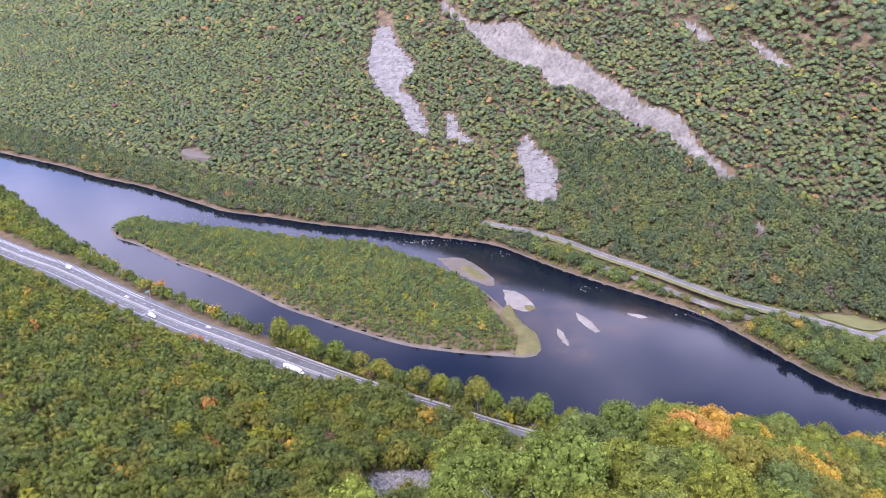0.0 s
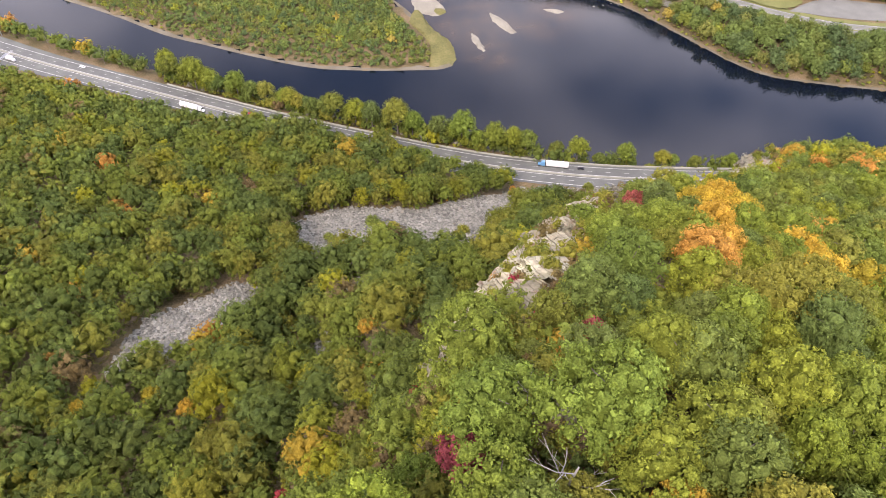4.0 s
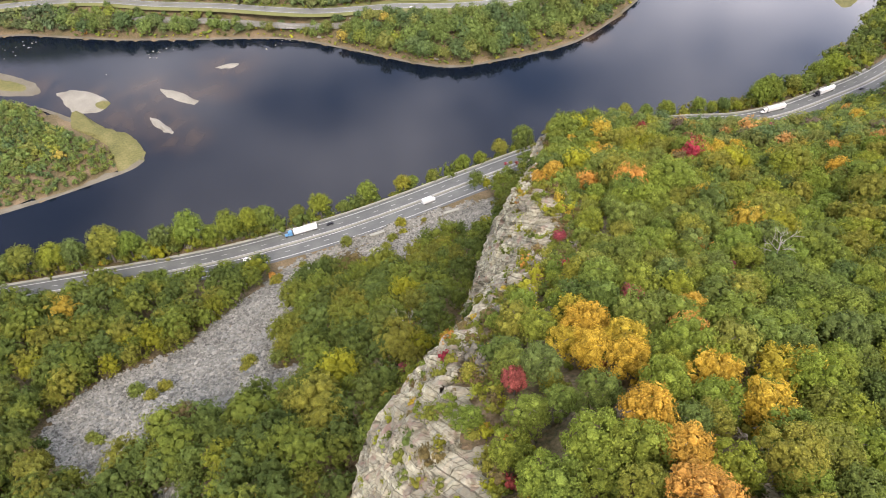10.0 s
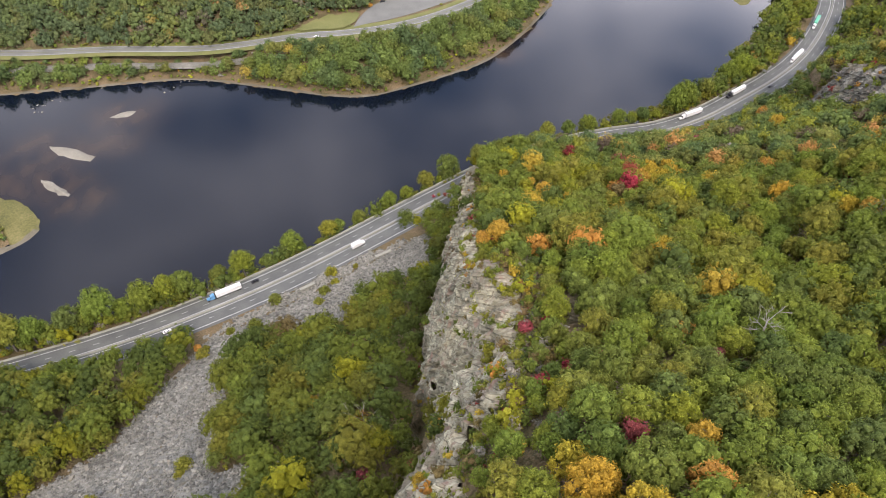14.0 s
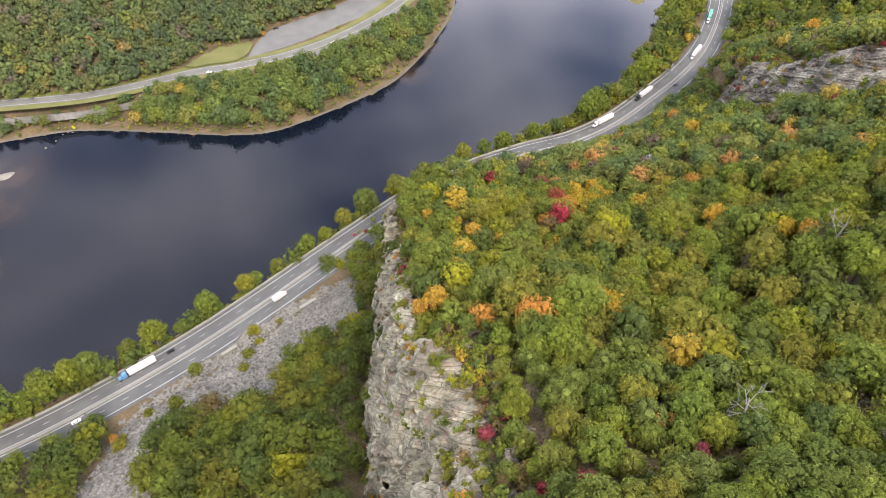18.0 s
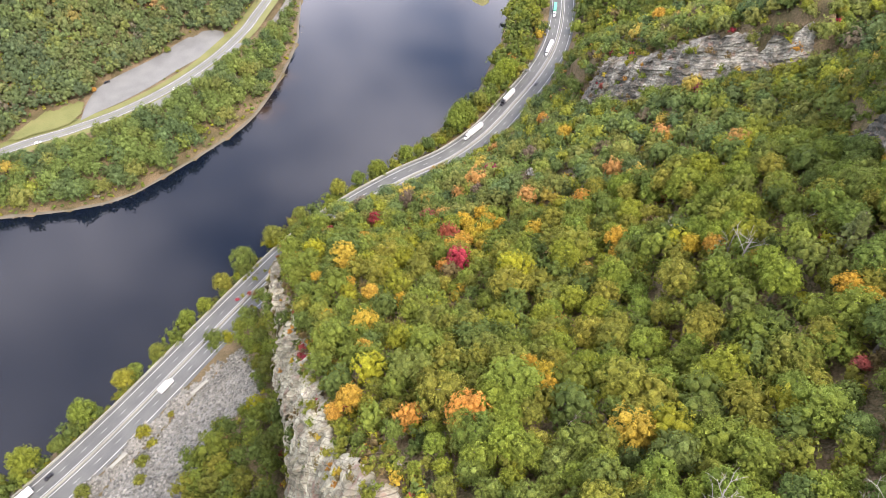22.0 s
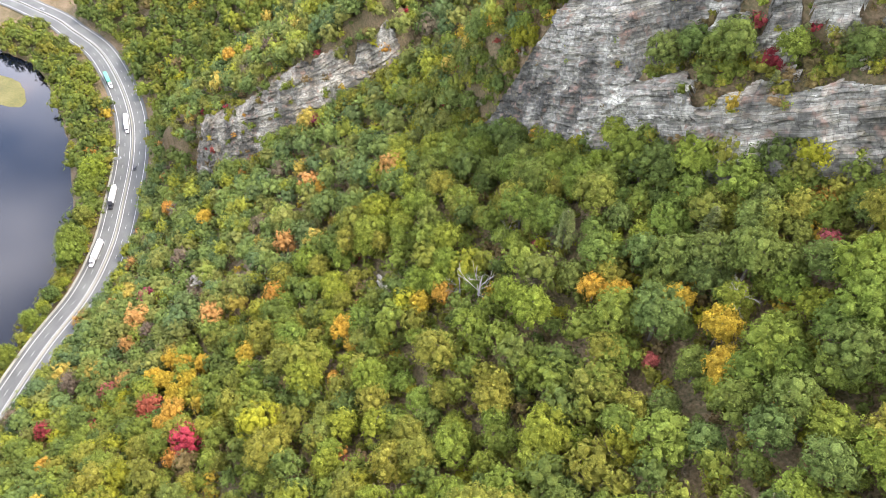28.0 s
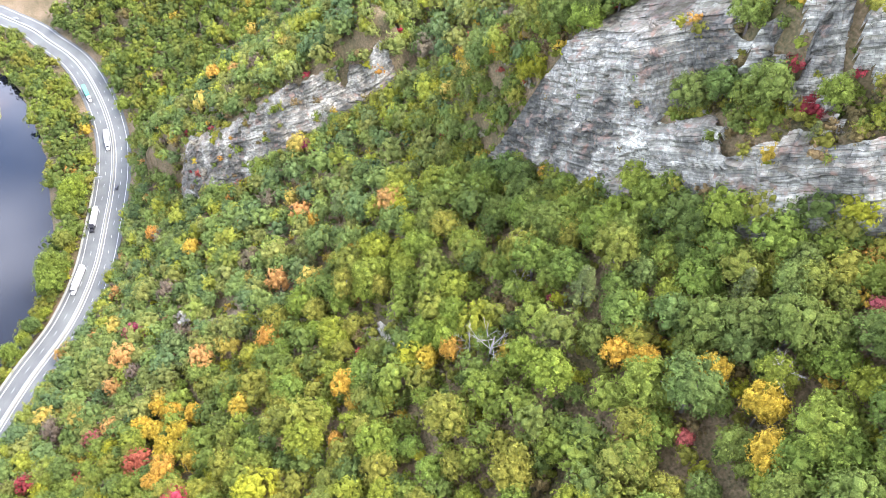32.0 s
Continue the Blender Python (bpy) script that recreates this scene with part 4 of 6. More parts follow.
def cover(name, polys, step, lift, mat, label, cat="scree", rough=0.4):
    """A sheet of loose stone lying on the slope inside the outlines."""
    polys = [ring(p, 4) for p in polys]
    lo, hi = np.min([p.min(0) for p in polys], 0) - 4, np.max([p.max(0) for p in polys], 0) + 4
    xs, ys = np.arange(lo[0], hi[0], step), np.arange(lo[1], hi[1], step)
    X, Y = np.meshgrid(xs, ys)
    P = np.stack([X.ravel(), Y.ravel()], 1)
    Q = P + 1.5 * np.c_[waves(P, 11, 51), waves(P, 11, 52)]
    keep = np.any([inside(Q, p) for p in polys], 0)
    V = np.c_[P, height(P) + lift + rough * (waves(P, 9, 53) + 0.6 * waves(P, 4, 54)) * 0.5]
    F = grid_faces(len(xs), len(ys))
    F = F[keep[F].all(1)]
    used = np.unique(F)
    back = np.zeros(len(P), int)
    back[used] = np.arange(len(used))
    ob = new(name, mesh_np(name, V[used], back[F], mat))
    return tagged(ob, label, cat, kind="structure"), V[used], polys


SCREE = [[(100, 360), (122, 357), (158, 349), (186, 342), (211, 335), (235, 320), (217, 300), (197, 282), (180, 296), (165, 294), (143, 286), (130, 281), (121, 303), (112, 320), (100, 326), (87, 310), (74, 287), (66, 275), (57, 266), (49, 253), (44, 239), (34, 229), (24, 229), (12, 229), (9, 250), (0, 241), (-10, 241), (-29, 245), (-42, 296), (-24, 313), (0, 315), (26, 312), (45, 323), (75, 339)],
         [(-102, 180), (-96, 211), (-72, 231), (-58, 236), (-52, 208), (-74, 191)],
         [(-20, 200), (-12, 214), (-4, 206), (-8, 192)],
         [(30, 232), (44, 242), (56, 236), (50, 222), (38, 220)],
         [(-28, 192), (-20, 186), (-20, 168), (-28, 172)], [(-44, 178), (-36, 178), (-36, 170), (-44, 170)]]
scree, SV, SCREE_IN = cover("scree_slope", SCREE, 1.6, 0.35, scree_mat, "grey boulder scree running down to the highway")
cover("lawn", [LAWN], 2.0, 1.3, lawn, "mown grass beside the car park", "lawn", rough=0.1)
FAR_SCREE = [[(-118, 1295), (-89, 1238), (-70, 1164), (-41, 1106), (-62, 1061), (-42, 1039), (-19, 972), (-21, 940), (-40, 959), (-57, 989), (-63, 1017), (-92, 1048), (-117, 1114), (-120, 1157), (-111, 1239)],
             [(2, 994), (17, 981), (27, 937), (46, 916), (41, 905), (16, 919), (1, 935)],
             [(109, 912), (115, 890), (136, 852), (142, 825), (136, 790), (125, 786), (100, 800), (98, 831), (90, 872), (93, 887)]]
fscree, FSV, FAR_SCREE_IN = cover("scree_slope_2", FAR_SCREE, 5, 1.2, scree_mat, "pale grey scree chutes on the far mountain", rough=1.0)
FAR_ROCK = [[(-1, 1268), (32, 1188), (60, 1153), (109, 1114), (142, 1059), (171, 1029), (211, 959), (234, 923), (257, 876), (280, 845), (292, 790), (305, 762), (318, 726), (298, 731), (292, 754), (275, 783), (258, 821), (234, 848), (222, 878), (199, 908), (179, 940), (143, 964), (128, 1012), (68, 1069), (37, 1152), (-4, 1219)],
            [(320, 1012), (334, 1004), (352, 950), (340, 946), (328, 975)], [(385, 940), (398, 930), (420, 872), (408, 868), (394, 900)], [(308, 664), (320, 664), (326, 652), (312, 648)]]
frock, FRV, FAR_ROCK_IN = cover("cliff_wall_4", FAR_ROCK, 4, 2.6, far_rock, "pale slanting rock band across the far mountain", "cliff", rough=5.0)
# stones on the near scree
scree_block = surface("scree_block", [(0.097, 0.0938, 0.0791), (0.165, 0.161, 0.136), (0.228, 0.222, 0.189)], fine=1.5, bump=0.6, each=0.5)
P = SV[sr.choice(len(SV), 20000)]
stones("scree_stones", P[:, :2] + sr.uniform(-0.9, 0.9, (20000, 2)), P[:, 2], sr.uniform(0.35, 0.9, 20000) * sr.choice([0.8, 1, 1, 1.6], 20000), scree_block, "loose grey boulders of the scree")
bould = [block_mesh("boulder", scree_mat, 1.7, 1.4, 1.1, k + 30) for k in range(5)] + [block_mesh("boulder", pale_gravel, 2.4, 1.6, 1.1, 40)]
for k in sr.choice(len(SV), 280, replace=False):
    ob = new("boulder", bould[sr.randint(6) if sr.uniform() < 0.3 else sr.randint(5)])
    ob.matrix_basis = pose(SV[k][0], SV[k][1], SV[k][2] + 0.2, *sr.uniform(-25, 25, 2), sr.uniform(0, 360)) @ Matrix.Diagonal((*sr.uniform(0.5, 1.4, 3), 1))
    ob.parent = scree
P = FSV[sr.choice(len(FSV), 2500)]
stones("far_scree_stones", P[:, :2] + sr.uniform(-2.5, 2.5, (2500, 2)), P[:, 2], sr.uniform(0.6, 1.8, 2500), scree_mat, "boulders of the scree chutes across the river")
# two pale concrete slabs at the scree's foot
for x, y, l_ in ((159.5, 344.4, 9.5), (207.3, 329.7, 10.5)):
    bm = bmesh.new()
    bmesh.ops.create_cube(bm, size=1.0)
    for v in bm.verts:
        v.co = Vector((v.co.x * l_, v.co.y * 1.9, v.co.z * 1.6))
    bmesh.ops.bevel(bm, geom=list(bm.edges), offset=0.12, segments=2, affect="EDGES")
    ob = part("retaining_block", bm, concrete)
    ob.matrix_basis = pose(x, y, float(height(np.array([[x, y]]))[0]) + 0.9, 0, 0, -17)
    tagged(ob, "pale concrete retaining block at the foot of the scree", "wall", group="blocks at the scree's foot")

# ---- the woods ----
rng = np.random.RandomState(7)


def ico(level=0):
    bm = bmesh.new()
    bmesh.ops.create_icosphere(bm, subdivisions=level + 1, radius=1.0)
    V = np.array([v.co[:] for v in bm.verts])
    F = np.array([[v.index for v in f.verts] for f in bm.faces])
    bm.free()
    return V, F


ICO0 = ico(0)
ICO1 = ico(1)
low_ = ICO0[0][ICO0[1]].mean(1)[:, 2] > -0.5
ICO0 = (ICO0[0], ICO0[1][low_])


def leaf_cards(r, P, N, S):
    """Small bent clumps of leaves at P, facing about N."""
    n = len(P)
    N = N / np.linalg.norm(N, axis=1)[:, None]
    U = np.cross(N, r.normal(size=(n, 3)))
    U /= np.linalg.norm(U, axis=1)[:, None]
    Q = np.cross(N, U)
    S = S[:, None]
    V = np.stack([P - U * S, P - Q * S * 0.7 - N * S * 0.25, P + U * S, P + Q * S * 0.7 - N * S * 0.25], 1).reshape(-1, 3)
    F = (np.array([[0, 1, 2], [0, 2, 3]])[None] + (np.arange(n) * 4)[:, None, None]).reshape(-1, 3)
    return V, F


def crown_arrays(r, lobes, cards, size, core=ICO0, tall=0.85):
    """A crown about 1 m in radius: overlapping lobes with small clumps of leaves on them."""
    k = np.arange(lobes)
    a, q = k * 2.4 + r.uniform(-0.4, 0.4, lobes), np.sqrt((k + 0.25) / lobes)
    far = (0.6 if lobes > 7 else 0.52) * q * r.uniform(0.85, 1.15, lobes)
    C = np.c_[far * np.cos(a), far * np.sin(a), tall * (0.68 - 0.8 * q**2 + r.uniform(-0.12, 0.12, lobes)) + 0.1]
    rad = r.uniform(0.4, 0.56, lobes) * (1.0 if lobes < 9 else 0.78 if lobes < 16 else 0.58)
    if lobes >= 16:
        far *= 1.25
        C = np.c_[far * np.cos(a), far * np.sin(a), tall * (0.7 - 0.75 * q**2 + r.uniform(-0.1, 0.1, lobes)) + 0.1]
        C[0], rad[0] = (0, 0, 0.12), 0.8
    v = core[0][None] * rad[:, None, None] * (0.68 if cards else 1.1) * (1 + 0.2 * r.uniform(-1, 1, (lobes, len(core[0]), 1)))
    v[:, :, 2] *= 0.85
    V0 = (v + C[:, None]).reshape(-1, 3)
    F0 = (core[1][None] + (k * len(core[0]))[:, None, None]).reshape(-1, 3)
    if not cards:
        return V0, F0, np.zeros(len(V0))
    P, N = [], []
    while len(P) < cards:
        j = r.randint(lobes)
        w = r.normal(size=3)
        w /= np.linalg.norm(w)
        if w[2] < -0.45:
            continue
        p = C[j] + w * rad[j] * r.uniform(0.86, 1.18) * (1, 1, 0.85)
        o = np.linalg.norm((p - C) / rad[:, None], axis=1)
        o[j] = 9
        if o.min() < 0.82:
            continue
        P.append(p)
        N.append(w + r.normal(scale=0.4, size=3) + (0, 0, 0.3))
    V1, F1 = leaf_cards(r, np.array(P), np.array(N), size * r.uniform(0.6, 1.35, cards))
    return np.vstack([V0, V1]), np.vstack([F0, F1 + len(V0)]), np.r_[np.zeros(len(V0)), np.ones(len(V1))]


def dome_arrays(r, lobes, cards, size, tall=0.9, core=None):
    """A domed crown about 1 m in radius: billows of leaves set over a shaded heart."""
    k = np.arange(lobes) + 0.5
    z = 1 - 1.3 * k / lobes
    a, w = k * 2.39996 + r.uniform(-0.3, 0.3, lobes), np.sqrt(np.clip(1 - z**2, 0, 1))
    rad = r.uniform(0.22, 0.4, lobes) * min(1.45, (26 / lobes) ** 0.5)
    reach = (1.02 - 0.85 * rad) * r.uniform(0.8, 1.08, lobes)
    swell = 1 + 0.14 * np.cos(a - r.uniform(0, 6.283)) + 0.1 * np.cos(2 * a - r.uniform(0, 6.283))
    C = np.c_[w * np.cos(a) * reach * swell, w * np.sin(a) * reach * swell, tall * z * reach + 0.05]
    heart, small = core or ICO1, ICO0
    slim = 1.0 if core is None else 0.84
    v0 = heart[0] * (0.56, 0.56, 0.52 * tall) * (slim, slim, slim) + (0, 0, 0.04)
    v = small[0][None] * rad[:, None, None] * 0.62 * slim * (1 + 0.2 * r.uniform(-1, 1, (lobes, len(small[0]), 1))) + C[:, None]
    V0 = np.vstack([v0, v.reshape(-1, 3)])
    F0 = np.vstack([heart[1], (small[1][None] + (np.arange(lobes) * len(small[0]))[:, None, None]).reshape(-1, 3) + len(v0)])
    P, N = [], []
    while len(P) < cards:
        j = r.randint(lobes)
        w_ = r.normal(size=3)
        w_ /= np.linalg.norm(w_)
        if w_ @ (C[j] + (0, 0, 0.25)) < -0.12:
            continue
        p = C[j] + w_ * rad[j] * r.uniform(0.8, 1.2)
        o = np.linalg.norm((p - C) / rad[:, None], axis=1)
        o[j] = 9
        if o.min() < 0.8:
            continue
        P.append(p)
        N.append(w_ + r.normal(scale=0.45, size=3) + (0, 0, 0.3))
    V1, F1 = leaf_cards(r, np.array(P), np.array(N), size * r.uniform(0.55, 1.4, cards))
    return np.vstack([V0, V1]), np.vstack([F0, F1 + len(V0)]), np.r_[np.zeros(len(V0)), np.ones(len(V1))]


def pine_arrays(r, whorls=9, cards=330):
    """A conifer about 1 m in radius and 3 m tall, in tiers of drooping boughs."""
    P, N = [], []
    for _ in range(cards):
        h = r.uniform(0, 1) ** 0.8
        tier = np.floor(h * whorls) / whorls
        reach = (1 - tier) ** 0.8 * 0.95 + 0.08
        arm = r.randint(6) * 1.047 + tier * 9
        a, q = arm + r.normal(scale=0.2), reach * np.sqrt(r.uniform(0.05, 1))
        P.append((q * np.cos(a), q * np.sin(a), -0.4 + 2.5 * tier - 0.12 * q + r.normal(scale=0.05)))
        N.append((0.4 * np.cos(a) + r.normal(scale=0.3), 0.4 * np.sin(a) + r.normal(scale=0.3), 1.0))
    V, F = leaf_cards(r, np.array(P), np.array(N), r.uniform(0.12, 0.26, cards))
    return V, F, np.ones(len(V))


def limb(bm, a, b, ra, rb, sides=5):
    """A tapered round piece of wood from a to b."""
    a, b = Vector(a), Vector(b)
    q = (b - a).to_track_quat("Z", "Y").to_matrix()
    rings = []
    for c, rad in ((a, ra), (b, rb)):
        rings.append([bm.verts.new(c + q @ Vector((rad * math.cos(6.283 * k / sides), rad * math.sin(6.283 * k / sides), 0))) for k in range(sides)])
    for k in range(sides):
        bm.faces.new((rings[0][k], rings[0][(k + 1) % sides], rings[1][(k + 1) % sides], rings[1][k]))
    bm.faces.new(rings[1])


def trunk_mesh(name, r, mat, low=-0.35, top=0.9, wide=0.075):
    bm = bmesh.new()
    limb(bm, (0, 0, low - 2.0), (0.03, 0.02, top * 0.45), wide, wide * 0.75, 7)
    limb(bm, (0.03, 0.02, top * 0.45), (0.0, 0.05, top if top > 1 else 0.6), wide * 0.75, wide * 0.25, 6)
    for k in range(5):
        a, h = k * 1.26 + r.uniform(-0.3, 0.3), r.uniform(0.1, 0.55) * top
        limb(bm, (0.02, 0.02, h), (0.4 * math.cos(a), 0.4 * math.sin(a), h * 0.8 + r.uniform(0.0, 0.25)), wide * 0.45, wide * 0.12, 4)
    me = bpy.data.meshes.new(name)
    bm.to_mesh(me)
    bm.free()
    me.materials.append(mat)
    return me


def near_side(P):
    return (np.abs(dist(P, L_NEAR)) < np.abs(dist(P, L_FAR))) & ~inside(P, L_RIVER)


def jitter(x0, x1, y0, y1, step, r, amount=0.4):
    X, Y = np.meshgrid(np.arange(x0, x1, step), np.arange(y0, y1, step * 0.87))
    P = np.stack([X.ravel(), Y.ravel()], 1).astype(float)
    P[:, 0] += (np.round((P[:, 1] - y0) / (step * 0.87)) % 2) * step / 2
    return P + r.uniform(-amount, amount, P.shape) * step


GLADES = [(226, 118, 6, 4), (113, 143, 5, 4)]


def bare(P):
    """Where no tree stands: roads, lots, scree and rock."""
    x, y = P[:, 0], P[:, 1]
    out = np.abs(dist(P, L_ROAD)) < ROAD_HALF + 3.0 + np.interp(x, [-300, -190, -110, -70], [9, 6, 4, 0])
    out |= (np.abs(dist(P, L_FROAD) + 2) < np.interp(x, [300, 340, 620, 660], [7.5, 12, 12, 7.5])) & (x > 45) & (y < 900)
    for q in (LOT, LAWN):
        rim_ = ring(q, 6)
        out |= np.abs(dist(P, np.vstack([rim_, rim_[:1]]))) < 2.0
    out |= inside(P, L_RIVER)
    out |= np.any([inside(P, q) for q in SCREE_IN + FAR_SCREE_IN + FAR_ROCK_IN], 0)
    out |= np.any([inside(P, ring(q, 6)) for q in (LOT, LAWN, VERGE, SHOULDER)], 0)
    out |= inside(P, np.array([(-387, 1031), (-366, 1024), (-329, 985), (-334, 975), (-377, 996)], float))
    e = -dist(P, L_CLIFF)
    out |= (x > 6) & (x < 300) & (ridge_edge(P, 0, e) > 0.8) & (np.abs(e) < 30)
    c = dist(P, L_CRAG)
    out |= (upper_edge(P, 0, c) > 0.9) & (x > 160) & (x < 322) & (y < 120)
    c1 = dist(P, L_CRAG2)
    out |= (crag_edge(P, 0, c1) > 1.1) & (c1 > -4) & (c1 < 34) & (x > 366) & (x < 458) & (y < 192) & (y > 76)
    out |= (np.abs(dist(P, LEDGE)) < 4.5) & (x > 228) & (x < 366) & (waves(P, 22, 96) > -0.3)
    for gx_, gy_, a_, b_ in GLADES:
        out |= ((x - gx_) / a_) ** 2 + ((y - gy_) / b_) ** 2 < 0.55
    return out


def woods(name, P, R, H, tints, templates, label, Z=None):
    """Many trees in one mesh."""
    Z = ground_z(P) if Z is None else Z
    VV, FF, CC, AA, n = [], [], [], [], 0
    pick = rng.randint(len(templates), size=len(P))
    turn = rng.uniform(0, 6.283, len(P))
    tall = rng.uniform(0.95, 1.35, len(P))
    for k, (tv, tf, ta) in enumerate(templates):
        i = np.where(pick == k)[0]
        if not len(i):
            continue
        c, s = np.cos(turn[i])[:, None], np.sin(turn[i])[:, None]
        x, y, z = tv[:, 0][None], tv[:, 1][None], tv[:, 2][None]
        r_ = R[i][:, None]
        V = np.stack([P[i, 0][:, None] + r_ * (c * x - s * y), P[i, 1][:, None] + r_ * (s * x + c * y), Z[i][:, None] + H[i][:, None] + r_ * z * tall[i][:, None]], -1)
        VV.append(V.reshape(-1, 3))
        FF.append((tf[None] + (np.arange(len(i)) * len(tv))[:, None, None]).reshape(-1, 3) + n)
        CC.append(np.repeat(tints[i], len(tv), 0))
        AA.append(np.tile(ta, len(i)))
        n += len(i) * len(tv)
    V, F = np.vstack(VV), np.vstack(FF)
    print(name, len(P), "trees", len(F), "triangles")
    ob = new(name, mesh_np(name, V, F, leaf_far, tint=np.vstack(CC), card=np.concatenate(AA), flat=templates is not far_crowns))
    return tagged(ob, label, "trees", kind="stuff")


COOL = np.array((0.9, 0.97, 1.45))  # bluer leaves on river flats and island; painted haze on the far slopes
PALETTE = np.array([DARK, GREEN, OLIVE, LIME, YELLOW, ORANGE, RED, GREY, BROWN])


def colours(P, odds, r, patch=45):
    """A colour for each tree; the odds of each colour shift in patches."""
    o = np.tile(np.array(odds, float), (len(P), 1))
    w = waves(P, patch, 11)
    o[:, 0] *= np.clip(1 + 0.9 * w, 0.1, 3)
    o[:, 3] *= np.clip(1 - 0.9 * w, 0.1, 3)
    o[:, 4:6] *= np.clip(1 + 1.4 * waves(P, patch * 1.3, 12), 0.05, 3)[:, None]
    o = np.cumsum(o / o.sum(1)[:, None], 1)
    k = (r.uniform(size=(len(P), 1)) > o).sum(1)
    c = PALETTE[np.minimum(k, len(PALETTE) - 1)] * r.uniform(0.8, 1.2, (len(P), 1))
    other = PALETTE[r.choice(4, len(P), p=[0.25, 0.35, 0.3, 0.1])]
    m = r.uniform(0, 0.45, (len(P), 1)) * np.where(k > 3, 0.5, 1)[:, None]
    return c * (1 - m) + other * m


tr = np.random.RandomState(21)
far_crowns = [crown_arrays(tr, 2, 0, 0, ICO0) for _ in range(12)]
far_crowns = [(v * (1, 1, 0.62), f, a) for v, f, a in far_crowns]
low_crowns = [dome_arrays(tr, 6, 30, 0.24, core=ICO0) for _ in range(8)]
wide_crowns = [dome_arrays(tr, 7, 36, 0.22, core=ICO0) for _ in range(8)]
brush_crowns = [crown_arrays(tr, 3, 8, 0.34) for _ in range(8)]
mid_crowns = [dome_arrays(tr, 13, 215, 0.128, core=ICO0) for _ in range(10)]
slope_crowns = [dome_arrays(tr, 9, 84, 0.185, core=ICO0) for _ in range(10)]
thicket_crowns = [dome_arrays(tr, 7, 90, 0.17, core=ICO0) for _ in range(8)]

# single trees, built once each and copied
tree_no = np.random.RandomState(33)
PROTO = {}
KINDS = {
    "oak": ("oak_tree", "dark green broadleaf tree in full leaf", [(26, 900, 0.078), (22, 850, 0.08), (32, 950, 0.075), (28, 900, 0.078)]),
    "maple": ("maple_tree", "bright green broadleaf tree turning yellow-green", [(24, 880, 0.078), (30, 920, 0.075), (19, 820, 0.082), (26, 880, 0.078)]),
    "birch": ("birch_tree", "olive green open-crowned tree on the slope", [(20, 700, 0.08), (24, 760, 0.078), (16, 640, 0.085)]),
    "hickory": ("hickory_tree", "golden yellow autumn tree among green ones", [(24, 860, 0.08), (28, 920, 0.078)]),
    "sassafras": ("sassafras_tree", "orange autumn tree among green ones", [(22, 820, 0.08), (27, 860, 0.08)]),
    "sumac": ("sumac_shrub", "crimson autumn shrub at the forest's edge", [(13, 520, 0.1), (10, 480, 0.105)]),
    "pine": ("pine_tree", "pale green pine with tiered boughs", None),
}
for kind, (name, label, forms) in KINDS.items():
    PROTO[kind], PROTO[kind + " close"] = [], []
    for v in range(len(forms) if forms else 2):
        V, F, A = dome_arrays(tree_no, *forms[v]) if forms else pine_arrays(tree_no)
        crown = mesh_np("crown", V, F, leaf_kind[kind], card=A)
        wood = trunk_mesh("trunk", tree_no, bark, top=2.0 if kind == "pine" else 0.9)
        PROTO[kind].append([crown, wood, None])
    # finer crowns for the ridge that the flight passes low over
    for lobes in (34, 44) if forms else ():
        V, F, A = dome_arrays(tree_no, lobes, 2600, 0.05)
        PROTO[kind + " close"].append([mesh_np("crown", V, F, leaf_kind[kind], card=A), trunk_mesh("trunk", tree_no, bark), None])


def plant(kind, x, y, R, lift=0.85, label="", tall=None):
    """One tree as a thing with a trunk and a crown."""
    name, text, _ = KINDS[kind]
    stock = PROTO[kind + " close"] if x < 64 and y < 124 and kind != "pine" else PROTO[kind]
    p = stock[tree_no.randint(len(stock))]
    z = float(ground_z([(x, y)])[0]) + R * lift
    tall = tall or tree_no.uniform(0.95, 1.3)
    m = pose(x, y, z, 0, 0, tree_no.uniform(0, 360)) @ Matrix.Diagonal((R, R, R * tall, 1))
    if p[2] is None:
        root = new(name)
        for part_name, me in (("trunk", p[1]), ("crown", p[0])):
            ob = new(part_name, me)
            ob.parent = root
        root.empty_display_size = 0.5
        root.matrix_basis = m
        tagged(root, text, "shrub" if kind == "sumac" else "tree", group=name.replace("_", " ") + "s")
        p[2] = root
        return root
    ob = p[2].copy()
    scene.collection.objects.link(ob)
    for c in p[2].children:
        k = c.copy()
        scene.collection.objects.link(k)
        k.parent = ob
    ob.matrix_basis = m
    if label:
        ob["label"] = label
    return ob


# the mountainside across the river, and the banks upstream and downstream
def up_of(P):
    return dist(P, L_FROAD)


